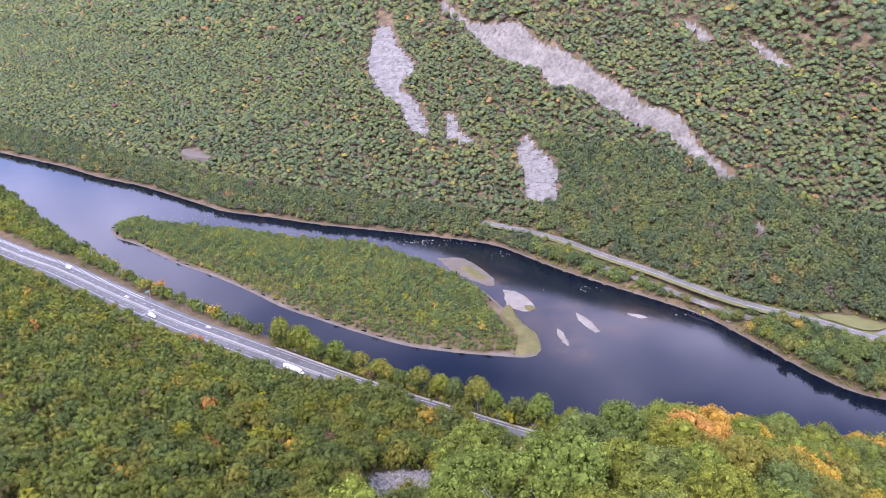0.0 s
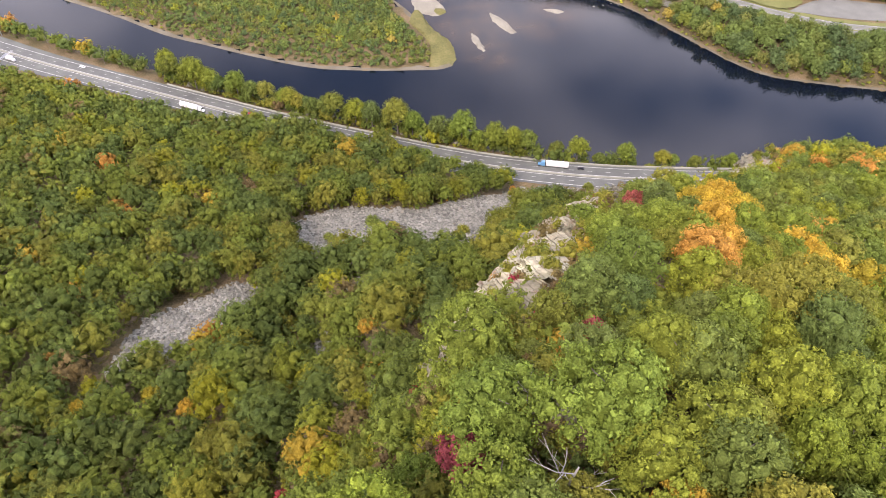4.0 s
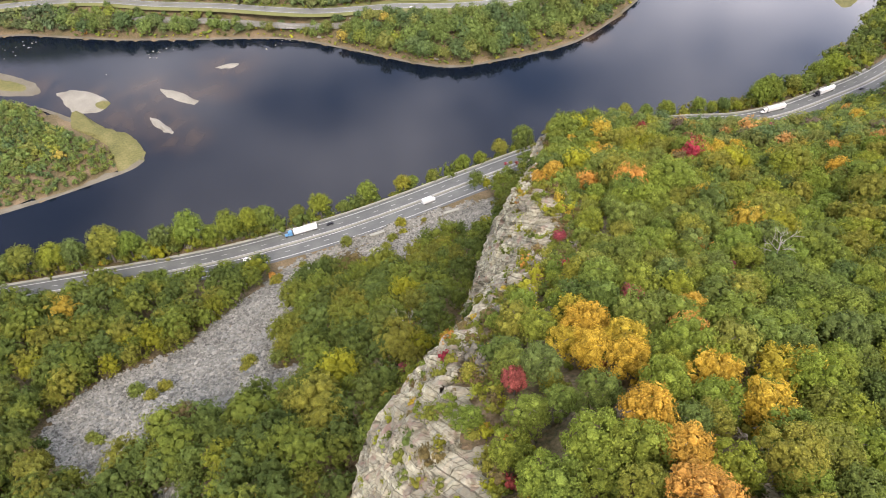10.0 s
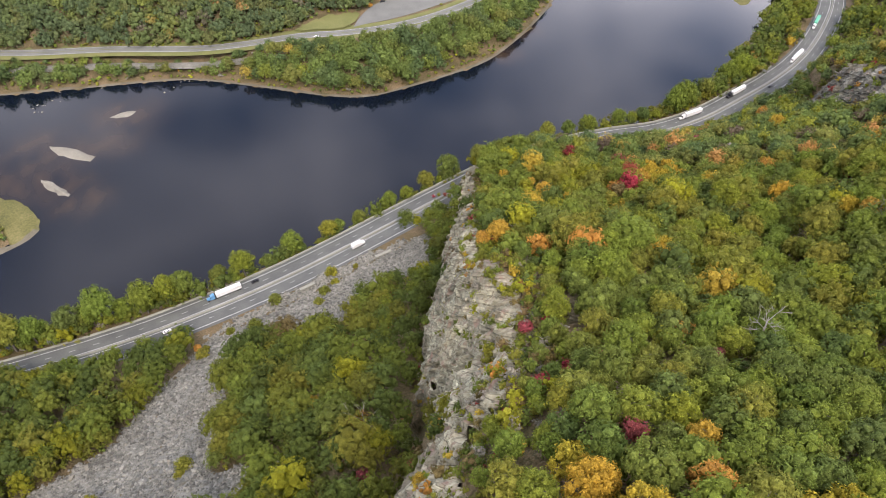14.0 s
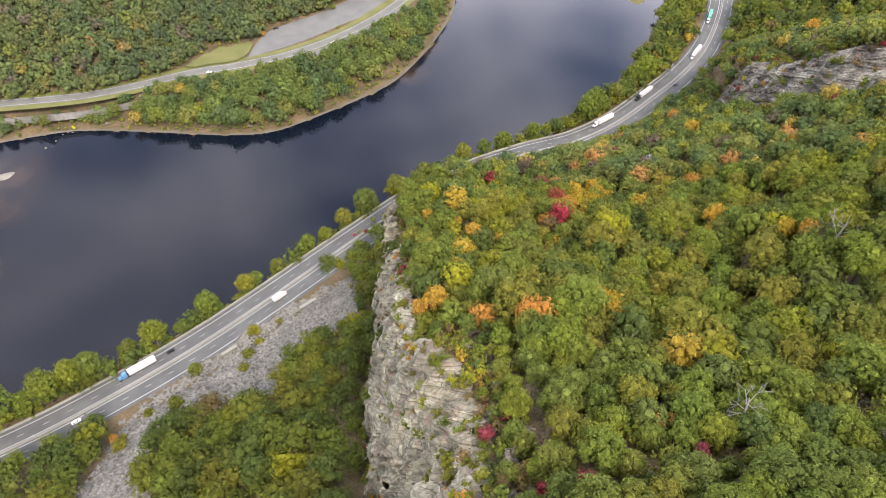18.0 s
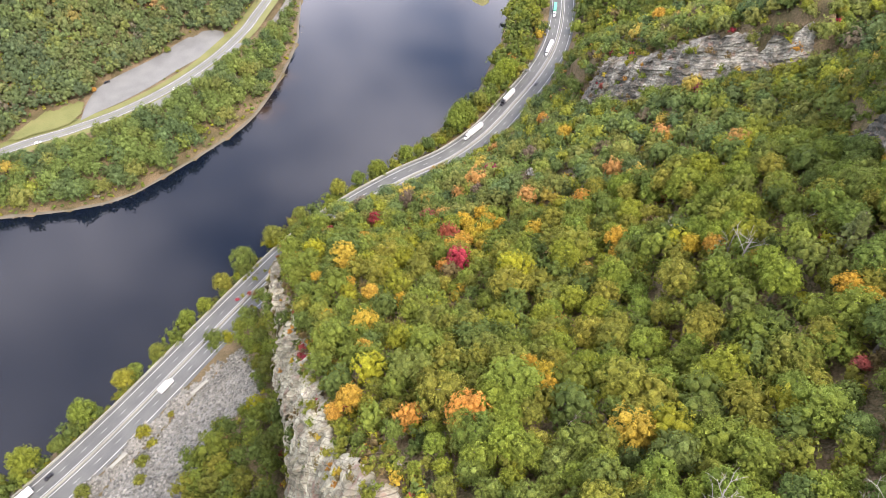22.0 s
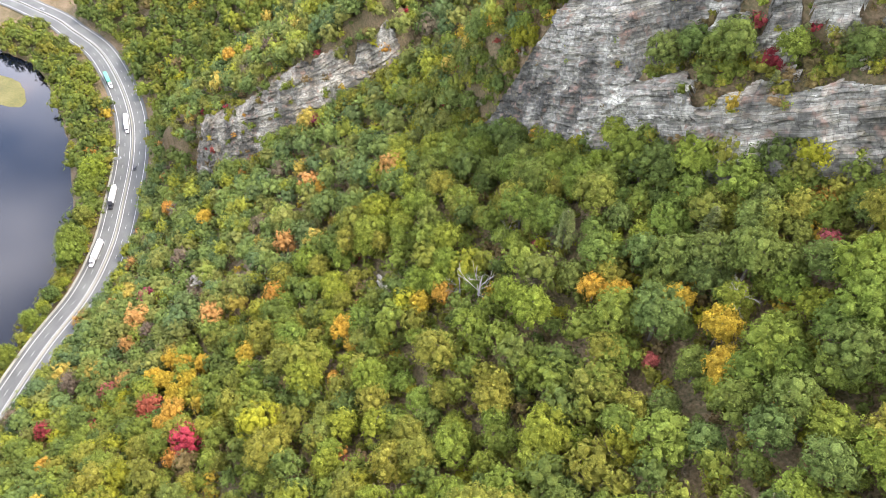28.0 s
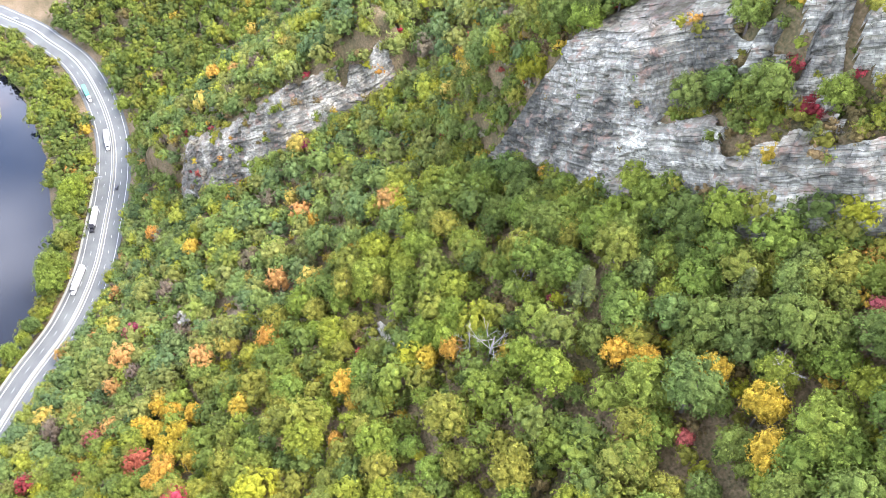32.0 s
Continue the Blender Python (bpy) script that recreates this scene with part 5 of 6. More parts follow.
FAR_ODDS = [0.44, 0.33, 0.17, 0.02, 0.01, 0.006, 0.001, 0.0, 0.035]
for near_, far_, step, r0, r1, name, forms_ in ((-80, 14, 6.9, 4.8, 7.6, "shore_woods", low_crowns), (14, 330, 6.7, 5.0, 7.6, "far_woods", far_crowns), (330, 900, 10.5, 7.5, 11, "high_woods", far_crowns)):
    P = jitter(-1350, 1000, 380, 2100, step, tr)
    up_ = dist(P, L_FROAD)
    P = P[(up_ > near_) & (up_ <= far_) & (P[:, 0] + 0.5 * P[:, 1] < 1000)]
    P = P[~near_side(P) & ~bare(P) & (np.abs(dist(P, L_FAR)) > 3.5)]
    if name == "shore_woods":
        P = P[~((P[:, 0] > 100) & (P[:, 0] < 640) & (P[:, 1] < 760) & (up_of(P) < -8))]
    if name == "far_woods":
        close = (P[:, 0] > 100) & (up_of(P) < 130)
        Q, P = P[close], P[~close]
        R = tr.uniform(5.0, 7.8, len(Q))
        # haze painted into the tints: bluer, part blended to grey-green
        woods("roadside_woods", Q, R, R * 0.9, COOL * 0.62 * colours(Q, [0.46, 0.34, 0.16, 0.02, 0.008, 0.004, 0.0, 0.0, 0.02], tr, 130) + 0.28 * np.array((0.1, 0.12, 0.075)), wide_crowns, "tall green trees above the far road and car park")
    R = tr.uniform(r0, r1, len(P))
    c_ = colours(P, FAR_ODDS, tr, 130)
    # distance haze is put into these tints by COOL and the grey-green share
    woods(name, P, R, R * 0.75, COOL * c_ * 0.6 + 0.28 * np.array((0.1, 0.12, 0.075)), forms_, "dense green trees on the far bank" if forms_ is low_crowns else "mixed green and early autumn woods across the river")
# large trees on the flat between the far road and the river
P = jitter(100, 640, 400, 760, 8.6, tr)
up_ = dist(P, L_FROAD)
P = P[(up_ > -90) & (up_ < -8) & ~near_side(P) & ~bare(P) & (np.abs(dist(P, L_FAR)) > 5)]
R = tr.uniform(5.2, 8.2, len(P)) * np.interp(dist(P, L_FROAD), [-30, -10], [1.0, 0.45])
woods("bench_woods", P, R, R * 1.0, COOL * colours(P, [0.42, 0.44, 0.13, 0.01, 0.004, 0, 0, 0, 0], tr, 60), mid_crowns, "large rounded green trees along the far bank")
# young growth on the flat by the far road
P = jitter(100, 640, 400, 760, 5.2, tr, 0.5)
up_ = dist(P, L_FROAD)
P = P[(up_ > -75) & (up_ < 110) & ~near_side(P) & ~bare(P) & (np.abs(dist(P, L_FAR)) > 2)]
R = tr.uniform(1.4, 2.8, len(P))
woods("far_bank_brush", P, R, R * 0.5, colours(P, [0.36, 0.36, 0.22, 0.05, 0.008, 0.004, 0, 0.02, 0.02], tr, 60), far_crowns, "green brush and saplings by the far road")
# near side, along the valley
P = jitter(-640, 760, 60, 960, 9.0, tr)
P = P[near_side(P) & ~bare(P)]
d = -dist(P, L_ROAD)
keep = (P[:, 0] < -150) | (P[:, 0] > 540) | (P[:, 1] > 420) | (d < 0)
P = P[keep & (d < 270)]
R = tr.uniform(5.2, 8.2, len(P))
by_road = np.interp(np.abs(dist(P, L_ROAD)), [16, 60], [1.0, 0.0]) * np.interp(P[:, 0], [-110, -70, 55, 90], [-0.3, 1.6, 1.6, 0.4]) + 0.8
woods("valley_woods", P, R, R * np.where((P[:, 0] < 130) & (dist(P, L_ROAD) < 0), by_road, 0.75), 0.9 * colours(P, [0.52, 0.3, 0.15, 0.015, 0.003, 0.001, 0.0, 0.0, 0.02], tr, 90), wide_crowns, "green broadleaf woods beside the highway")

# landmarks: single trees that stand out
MARKS = {
    "hickory": [(63, 123, 4.6), (66, 128, 4.0), (56, 117, 4.2), (62, 115, 4.4), (58, 111, 4.0), (57, 122, 3.6), (47, 101, 4.2), (64, 101, 4.4), (62, 93, 4.6), (77, 97, 4.4), (84, 95, 4.0), (157, 155, 3.0), (82, 231, 3.0), (88, 226, 2.8), (71, 261, 3.0), (281, 297, 2.6), (293, 216, 4.0), (297, 208, 4.0), (278, 202, 3.6), (283, 196, 3.4), (287, 212, 3.8), (290, 203, 3.8), (283, 208, 3.6), (274, 208, 3.6), (269, 203, 3.4), (235, 123, 3.4), (201, 89, 3.8), (196, 85, 3.4), (185, 78, 3.6), (162, 155, 3.4), (168, 161, 3.0), (245, 145, 4.2), (224, 173, 2.4), (210, 215, 3.0), (173, 76, 4.0), (165, 81, 4.2), (204, 243, 2.8), (232, 263, 2.6), (223, 244, 2.4), (190, 225, 2.6), (-80, 163, 3.6), (-103, 163, 3.4), (-66, 152, 3.4)],
    "sassafras": [(45, 95, 3.8), (38, 89, 4.8), (42, 91, 3.2), (73, 110, 4.2), (83, 115, 3.0), (239, 145, 2.6), (233, 117, 3.4), (89, 348, 2.6), (54, 176, 3.6), (56, 151, 2.8), (226, 244, 2.6), (148, 204, 4.4), (144, 207, 3.2), (263, 208, 4.2), (259, 212, 3.2), (276, 262, 3.0), (206, 223, 2.6), (215, 229, 3.2), (172, 211, 3.0), (238, 252, 2.6), (439, 208, 4.0), (386, 186, 4.0), (299, 127, 3.0), (336, 133, 3.0), (231, 153, 2.4), (484, 152, 4.0), (5, 47, 3.0), (17, 53, 2.6), (-13, 52, 2.6), (-9, 159, 3.6), (10, 169, 2.8), (22, 185, 2.6), (-21, 207, 3.0), (-7, 133, 2.6), (-36, 151, 3.2), (212, 61, 2.2), (270, 71, 2.0)],
    "sumac": [(77, 124, 3.2), (95, 138, 3.2), (116, 105, 2.4), (114, 123, 2.2), (101, 161, 2.6), (71, 169, 3.2), (66, 185, 3.0), (293, 290, 3.2), (187, 220, 3.0), (177, 88, 3.0), (436, 174, 3.4), (202, 157, 2.0), (226, 92, 2.0), (0, 61, 3.4), (49, 76, 3.0), (18, 77, 2.4), (44, 121, 3.0), (10, 137, 3.2), (17, 147, 2.6), (178, 49, 3.4), (226, 22, 1.8), (240, 30, 1.8), (186, 30, 2.4), (222, 10, 1.6), (212, 26, 1.8)],
    "maple": [(226, 128, 3.2), (180, 122, 4.4), (177, 127, 3.8), (206, 103, 5.8), (183, 164, 3.0), (233, 137, 3.4), (4, 77, 5.4), (3, 65, 5.0), (13, 62, 5.6), (-10, 52, 5.0), (157, 98, 6.0), (52, 418, 4.6), (215, 105, 4.6)],
    "pine": [(226, 44, 2.2), (214, 38, 2.0), (206, 34, 2.4), (220, 30, 1.8), (198, 26, 2.2), (234, 36, 2.0), (210, 46, 1.8), (304, 72, 3.2), (316, 76, 3.0), (357, 73, 3.0), (420, 140, 1.6), (430, 158, 1.5), (408, 126, 1.6), (219, 88, 4.4), (330, 124, 3.6), (197, 63, 3.4), (316, 140, 2.6), (232, 28, 2.4), (246, 22, 2.2)],
}
marks = []
for kind, rows in MARKS.items():
    for x, y, R_ in rows:
        lone = 1.18 if x > 150 and kind in ("hickory", "sassafras") else 1.0
        plant(kind, x, y, lone * R_ * {"sumac": 0.7, "hickory": 0.9, "sassafras": 0.88}.get(kind, 1.0), 1.9 if kind == "sumac" else 1.4 if lone == 1.0 else 1.85)
        marks.append((x, y, R_, 1.6 if kind == "sumac" else 1.5))
marks = np.array(marks)


def clear_of_marks(P, k=0.7):
    return (np.linalg.norm(P[:, None] - marks[None, :, :2], axis=2) > marks[None, :, 2] * k + marks[None, :, 3]).all(1)


def big_zone(P):
    """The upper slope, where the trees are large."""
    return (-dist(P, L_CLIFF) > 0) & (P[:, 0] < 300)


P, P2, P3, P4 = (jitter(-150, 540, -60, 420, q_, tr) for q_ in (6.3, 7.2, 7.0, 8.6))
low_wood = lambda Q: ~big_zone(Q) & (Q[:, 0] < 200)
P = np.vstack([P[big_zone(P) & (P[:, 0] < 140)], P2[big_zone(P2) & (P2[:, 0] >= 140)], P3[~big_zone(P3) & (P3[:, 0] >= 200)], P4[low_wood(P4)]])
P = P[near_side(P) & ~bare(P) & (-dist(P, L_ROAD) > 0)]
P = P[(P[:, 0] > 120) | (P[:, 1] > 18)]
P = P[clear_of_marks(P)]
near_box = (P[:, 0] > -20) & (P[:, 0] < 296) & (P[:, 1] > 22) & (P[:, 1] < 236) & (-dist(P, L_CLIFF) > 0)
Q = P[near_box]
odds = np.array([0.36, 0.44, 0.2, 0.0, 0.0, 0.0])
w = waves(Q, 45, 11)
count = {}
rest = []
for (x, y), w_ in zip(Q, w):
    o = odds * np.array([max(0.2, 1 + 0.8 * w_) * (3.0 if x > 85 and y < 124 else 1.0), max(0.2, 1 - 0.6 * w_), 1, 1, 1, 1])
    kind = ("oak", "maple", "birch", "hickory", "sassafras", "sumac")[tree_no.choice(6, p=o / o.sum())]
    if count.get(kind, 0) >= 300:
        rest.append((x, y))
        continue
    count[kind] = count.get(kind, 0) + 1
    low_ = float(np.interp(-dist(np.array([(x, y)]), L_CLIFF)[0], [4, 16] if x < 110 else [6, 24], [0.5, 1.0] if x < 110 else [0.4, 1.0])) * (0.76 if x < 140 else 1.0)
    plant(kind, float(x), float(y), low_ * tree_no.choice([0.75, 1.0, 1.0, 1.15]) * tree_no.uniform(3.9, 5.9), tree_no.uniform(0.95, 1.55))
print("single trees", count, "left over", len(rest))
P = np.vstack([P[~near_box]] + ([np.array(rest)] if rest else []))
far_ = (P[:, 0] < -70) | (P[:, 0] > 330) | (P[:, 1] > 330)
R = tr.uniform(3.4, 5.8, len(P)) * tr.choice([0.75, 1.0, 1.1], len(P)) * np.where(low_wood(P), np.interp(-dist(P, L_CLIFF), [-45, -22], [1.35, 0.9]), 1.0)
tint = colours(P, [0.34, 0.42, 0.18, 0.08, 0.016, 0.007, 0.003, 0.0, 0.008], tr)
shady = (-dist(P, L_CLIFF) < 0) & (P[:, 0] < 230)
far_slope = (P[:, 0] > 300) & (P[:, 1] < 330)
# painted haze: leaf tints on this slope are bluer and slightly raised
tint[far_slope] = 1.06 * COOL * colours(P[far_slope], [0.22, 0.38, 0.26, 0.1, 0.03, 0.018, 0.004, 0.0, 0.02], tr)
# shade below the cliff is put into the leaf tints, 0.83 as bright
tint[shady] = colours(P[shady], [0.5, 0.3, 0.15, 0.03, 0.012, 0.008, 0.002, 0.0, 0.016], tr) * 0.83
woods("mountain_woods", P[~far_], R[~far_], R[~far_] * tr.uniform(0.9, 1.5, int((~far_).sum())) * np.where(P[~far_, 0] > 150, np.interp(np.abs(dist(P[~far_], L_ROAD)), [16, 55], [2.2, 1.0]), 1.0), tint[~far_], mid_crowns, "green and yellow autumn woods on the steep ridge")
def tall_by_road(P):
    # tall where they screen the highway, low where it lies open
    return np.interp(np.abs(dist(P, L_ROAD)), [16, 60], [1.0, 0.0])[:] * np.interp(P[:, 0], [-110, -70, 55, 90], [-0.4, 1.7, 1.7, 0.4])


by_road = 0.95 + tall_by_road(P)
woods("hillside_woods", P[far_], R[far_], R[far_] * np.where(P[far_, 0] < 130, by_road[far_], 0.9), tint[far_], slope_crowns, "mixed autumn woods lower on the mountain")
# saplings and shrubs under the trees, on the ledges and along the scree
P = jitter(-120, 480, -20, 350, 5.0, tr, 0.5)
e = -dist(P, L_CLIFF)
c = dist(P, L_CRAG)
c1 = dist(P, L_CRAG2)
rocky = ((np.abs(e + 8) < 22) & (P[:, 0] > 0) & (P[:, 0] < 300)) | ((c > -4) & (c < 60) & (P[:, 0] > 150) & (P[:, 0] < 330)) | ((c1 > -4) & (c1 < 36) & (P[:, 0] > 360))
P = P[near_side(P) & rocky]
bald = np.where(dist(P, L_CRAG) > 0, upper_edge(P, 0, dist(P, L_CRAG)) > 0, True) | (P[:, 0] > 350)
P = P[tr.uniform(size=len(P)) < np.where(bald, np.where((P[:, 0] > 160) & (dist(P, L_CRAG) > -4), np.where(P[:, 0] < 236, 0.62, 0.3), np.where(-dist(P, L_CLIFF) > -7, 0.8, np.interp(P[:, 0], [38, 48, 78, 90, 350, 360], [0.75, 0.9, 0.9, 0.35, 0.3, 0.75]))), 0.95)]
R = tr.uniform(0.8, 2.2, len(P)) * np.where((P[:, 0] > 160) & (P[:, 0] < 245) & (P[:, 1] < 80), 1.35, np.where(P[:, 0] > 350, 1.5, 1.0))
woods("ledge_shrubs", P, R, R * 0.4, colours(P, [0.08, 0.26, 0.36, 0.1, 0.04, 0.04, 0.04, 0.06, 0.16], tr, 20), low_crowns, "olive and russet shrubs on the rock ledges", Z=height(P) + 1.5)
# scrub along the cliff's rim and over the upper ledges
P = jitter(-10, 300, 60, 330, 2.6, tr, 0.5)
e = -dist(P, L_CLIFF)
rim = np.interp(P[:, 0], [2, 12, 30, 45, 60, 80, 95, 110, 130, 160, 205, 222, 240, 255, 290], [-3, 12, 12, 7, 5, 6, 7, 7, 6, 6, 6, 2, 0, 5, 4])
P = P[(e > rim - 3.5 - 4.5 * (waves(P, 16, 91) > 0.0)) & (e < rim + 6) & (tr.uniform(size=len(P)) < 0.8)]
Q = jitter(158, 304, 0, 120, 2.5, tr, 0.5)
c = dist(Q, L_CRAG)
Q = Q[(c > 5) & (c < 46) & (upper_edge(Q, 0, c) < 0.8) & (tr.uniform(size=len(Q)) < 0.85)]
on_ledge = np.r_[np.zeros(len(P)), np.ones(len(Q))]
P = np.vstack([P, Q])
R = tr.uniform(0.7, 1.9, len(P)) * np.where(tr.uniform(size=len(P)) < 0.12, 1.6, 1.0) * (1 + 0.45 * on_ledge)
woods("rim_scrub", P, R, R * 0.45, colours(P, [0.08, 0.26, 0.34, 0.12, 0.03, 0.025, 0.02, 0.09, 0.16], tr, 20), low_crowns, "olive, tan and russet scrub along the cliff's rim", Z=ground_z(P))
# grass tufts and scrub in the clefts of the ridge's rock
P = jitter(0, 215, 80, 275, 2.1, tr, 0.5)
e = -dist(P, L_CLIFF)
bare_rock = ridge_edge(P, 0, e)
patchy_ = np.where(P[:, 0] < 92, 0.05, 0.75)
P = P[(e > -24) & (e < 13) & (bare_rock > -1.5) & (tr.uniform(size=len(P)) < np.where(bare_rock < 0.9, 0.85, np.where(waves(P, 9, 97) > patchy_, 0.8, 0.04)))]
R = tr.uniform(0.55, 1.5, len(P)) * np.where(tr.uniform(size=len(P)) < 0.15, 1.7, 1.0)
woods("cleft_scrub", P, R, R * 0.35, colours(P, [0.06, 0.24, 0.36, 0.1, 0.03, 0.02, 0.025, 0.05, 0.22], tr, 18), low_crowns, "olive and straw-coloured scrub in the clefts of the cliff", Z=height(P) + 0.9)
# thickets on the steep end of the ridge, and the woods behind it
P = jitter(-70, 45, -10, 110, 3.4, tr, 0.5)
P = P[(((np.abs(-dist(P, L_CLIFF) + 8) < 24) & (P[:, 0] < 12)) | ((P[:, 1] < 84) & (P[:, 0] > 0) & (P[:, 1] > 20))) & near_side(P)]
R = tr.uniform(1.6, 3.2, len(P))
woods("ridge_thicket", P, R, R * 0.6, colours(P, [0.2, 0.36, 0.3, 0.08, 0.015, 0.01, 0.004, 0.01, 0.03], tr, 25), thicket_crowns, "dense olive thickets on the steep end of the ridge")
P = jitter(-330, 540, -260, 22, 7.4, tr)
P = P[near_side(P) & ((P[:, 0] < 122) | (P[:, 1] < -58)) & (-dist(P, L_ROAD) > 0)]
R = tr.uniform(4.4, 6.8, len(P))
woods("summit_woods", P, R, R * 0.7, colours(P, [0.34, 0.4, 0.2, 0.04, 0.008, 0.004, 0, 0.0, 0.01], tr), far_crowns, "green woods over the mountain's back")
# undergrowth in the gaps
P = jitter(-60, 470, 20, 330, 5.0, tr, 0.5)
P = P[near_side(P) & (-dist(P, L_ROAD) > 18) & ~np.any([inside(P, q) for q in SCREE_IN], 0)]
P = P[(np.abs(dist(P, L_CLIFF) - 8) > 24) & ~(upper_edge(P, 0, dist(P, L_CRAG)) > 0) & ~((P[:, 0] > 372) & (P[:, 1] > 78) & (P[:, 1] < 184) & (np.abs(dist(P, L_CRAG2) - 12) < 13))]
slope_ = (P[:, 0] > 90) & (P[:, 0] < 310) & (-dist(P, L_CLIFF) > 0)
S = P[slope_]
P = P[~slope_]
R = tr.uniform(1.6, 3.3, len(S))
woods("saplings", S, R, R * tr.uniform(0.5, 1.1, len(S)), 0.88 * colours(S, [0.12, 0.26, 0.36, 0.16, 0.03, 0.01, 0.004, 0.0, 0.1], tr, 25), low_crowns, "olive and yellow-green saplings filling the gaps")
R = tr.uniform(1.2, 2.9, len(P))
woods("undergrowth", P, R, R * 0.3, colours(P, [0.2, 0.3, 0.3, 0.08, 0.02, 0.015, 0.01, 0.0, 0.12], tr, 25), brush_crowns, "low shrubs and saplings between the trees")
# bushes on the scree
P = np.array([(-2, 292), (4, 286), (10, 283), (2, 280), (40, 262), (36, 258), (150, 322), (172, 334), (86, 340), (92, 344), (118, 338), (-26, 276), (-22, 270), (160, 330), (110, 350), (190, 336), (140, 351), (176, 342)], float) + tr.normal(0, 0.8, (18, 2))
for (x, y), r_ in zip(P, tr.uniform(1.8, 4.2, 18)):
    plant("birch", float(x), float(y), float(r_), 0.5, "olive green bush growing on the scree")
plant("birch", 467, 519, 3.0, 0.8, "yellow-green bushy tree at the car park's edge")
plant("sassafras", 402, 540, 2.2, 0.8, "small orange autumn tree beside the car park")
# a dense row along the foot of the crags
for k, (line, x0, x1, low, high) in enumerate(((L_CRAG, 166, 318, -7, 4.5), (L_CRAG2, 368, 452, -7, -1))):
    L = curve(line, 1.0)
    n_ = 210 if k == 0 else 60
    at_ = tr.randint(1, len(L) - 1, n_)
    t_ = L[at_ + 1] - L[at_ - 1]
    t_ /= np.linalg.norm(t_, axis=1)[:, None]
    P = L[at_] + np.c_[-t_[:, 1], t_[:, 0]] * tr.uniform(low, high, n_)[:, None]
    P = P[(P[:, 0] > x0) & (P[:, 0] < x1)]
    if k == 0:
        Q = jitter(292, 352, 40, 112, 4.6, tr)
        P = np.vstack([P, Q[(dist(Q, L_CRAG) > -6) & (upper_edge(Q, 0, dist(Q, L_CRAG)) < 0) & (dist(Q, L_CRAG) < 42)]])
    R = tr.uniform(2.4, 4.4, len(P))
    woods("crag_foot_woods", P, R, R * 0.9, colours(P, [0.2, 0.4, 0.24, 0.12, 0.02, 0.01, 0.004, 0.0, 0.01], tr), mid_crowns, "green trees crowding the foot of the crags")
# island
P = jitter(-410, 100, 500, 840, 4.6, tr)
P = P[inside(P, L_ISLAND)]
tip = inside(P, ring([(50, 640), (72, 590), (90, 550), (90, 505), (60, 505), (64, 532), (56, 560), (40, 600)], 6))
P = P[(np.abs(dist(P, np.vstack([L_ISLAND, L_ISLAND[:1]]))) > 5) & ~tip]
south = np.abs(dist(P, np.array([(-300.0, 700), (-195, 634), (-73, 551), (8, 520), (80, 512)])))
R = tr.uniform(2.2, 4.2, len(P)) * np.interp(south, [0, 45], [0.6, 1.0]) * np.where(tr.uniform(size=len(P)) < 0.15, 1.45, 1.0)
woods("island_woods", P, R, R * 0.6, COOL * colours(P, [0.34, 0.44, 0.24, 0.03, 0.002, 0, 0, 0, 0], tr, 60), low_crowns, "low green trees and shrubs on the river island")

# trees along the river wall of the highway
s = along(-150, 505)
while s < along(545, 232):
    x = float(np.interp(s, leg, FINE_ROAD[:, 0]))
    gap = np.interp(x, [-150, 100, 160, 210, 400, 440, 560], [4.2, 5.5, 8, 11, 10, 5, 4.5])
    m = road_pose(s, np.interp(x, [-150, 60, 170, 420, 560], [19, 18, 16.5, 16.5, 20]) + tree_no.uniform(-2, 2))
    kind = ("maple", "oak", "birch")[tree_no.choice(3, p=[0.38, 0.36, 0.26])]
    big = np.interp(x, [100, 180, 400, 450], [6.8, 5.8, 5.0, 6.0])
    plant(kind, m.translation.x, m.translation.y, big * tree_no.choice([0.55, 0.8, 1.0, 1.25]) * tree_no.uniform(0.8, 1.15), np.interp(x, [100, 200, 400, 450], [1.9, 1.9, 1.8, 1.7]), tall=tree_no.uniform(1.1, 1.4))
    for _ in range(tree_no.randint(3)):
        m = road_pose(s + tree_no.uniform(-3.5, 3.5), np.interp(x, [-150, 60, 170, 420, 560], [19, 18, 16.5, 16.5, 20]) + tree_no.uniform(-2.5, 3))
        plant(("birch", "maple", "oak")[tree_no.randint(3)], m.translation.x, m.translation.y, big * tree_no.uniform(0.3, 0.62), 1.9, tall=tree_no.uniform(0.9, 1.3))
    s += gap * tree_no.choice([0.7, 1.1, 1.5, 2.2])


# tall trees that screen the highway from the slope above
for off in (-15.5, -21, -27):
    s = along(-62, 454)
    while s < along(52, 396):
        m = road_pose(s, off + tree_no.uniform(-1.5, 1.5))
        plant(("oak", "birch", "oak")[tree_no.randint(3)], m.translation.x, m.translation.y, tree_no.uniform(4.8, 6.4), tree_no.uniform(1.9, 2.25), tall=tree_no.uniform(1.2, 1.4))
        s += tree_no.uniform(6, 9.5)
# brush between them
s = tr.uniform(along(-150, 505), along(545, 232), 420)
P = np.array([road_pose(q, 17.0 + w_).translation[:2] for q, w_ in zip(s, tr.uniform(-2.5, 3, 420))])
R = tr.uniform(1.3, 3.0, len(P))
woods("bank_brush", P, R, R * 0.8, colours(P, [0.2, 0.36, 0.3, 0.1, 0.01, 0.0, 0.0, 0.06, 0.02], tr, 30), low_crowns, "green brush along the river wall of the highway")


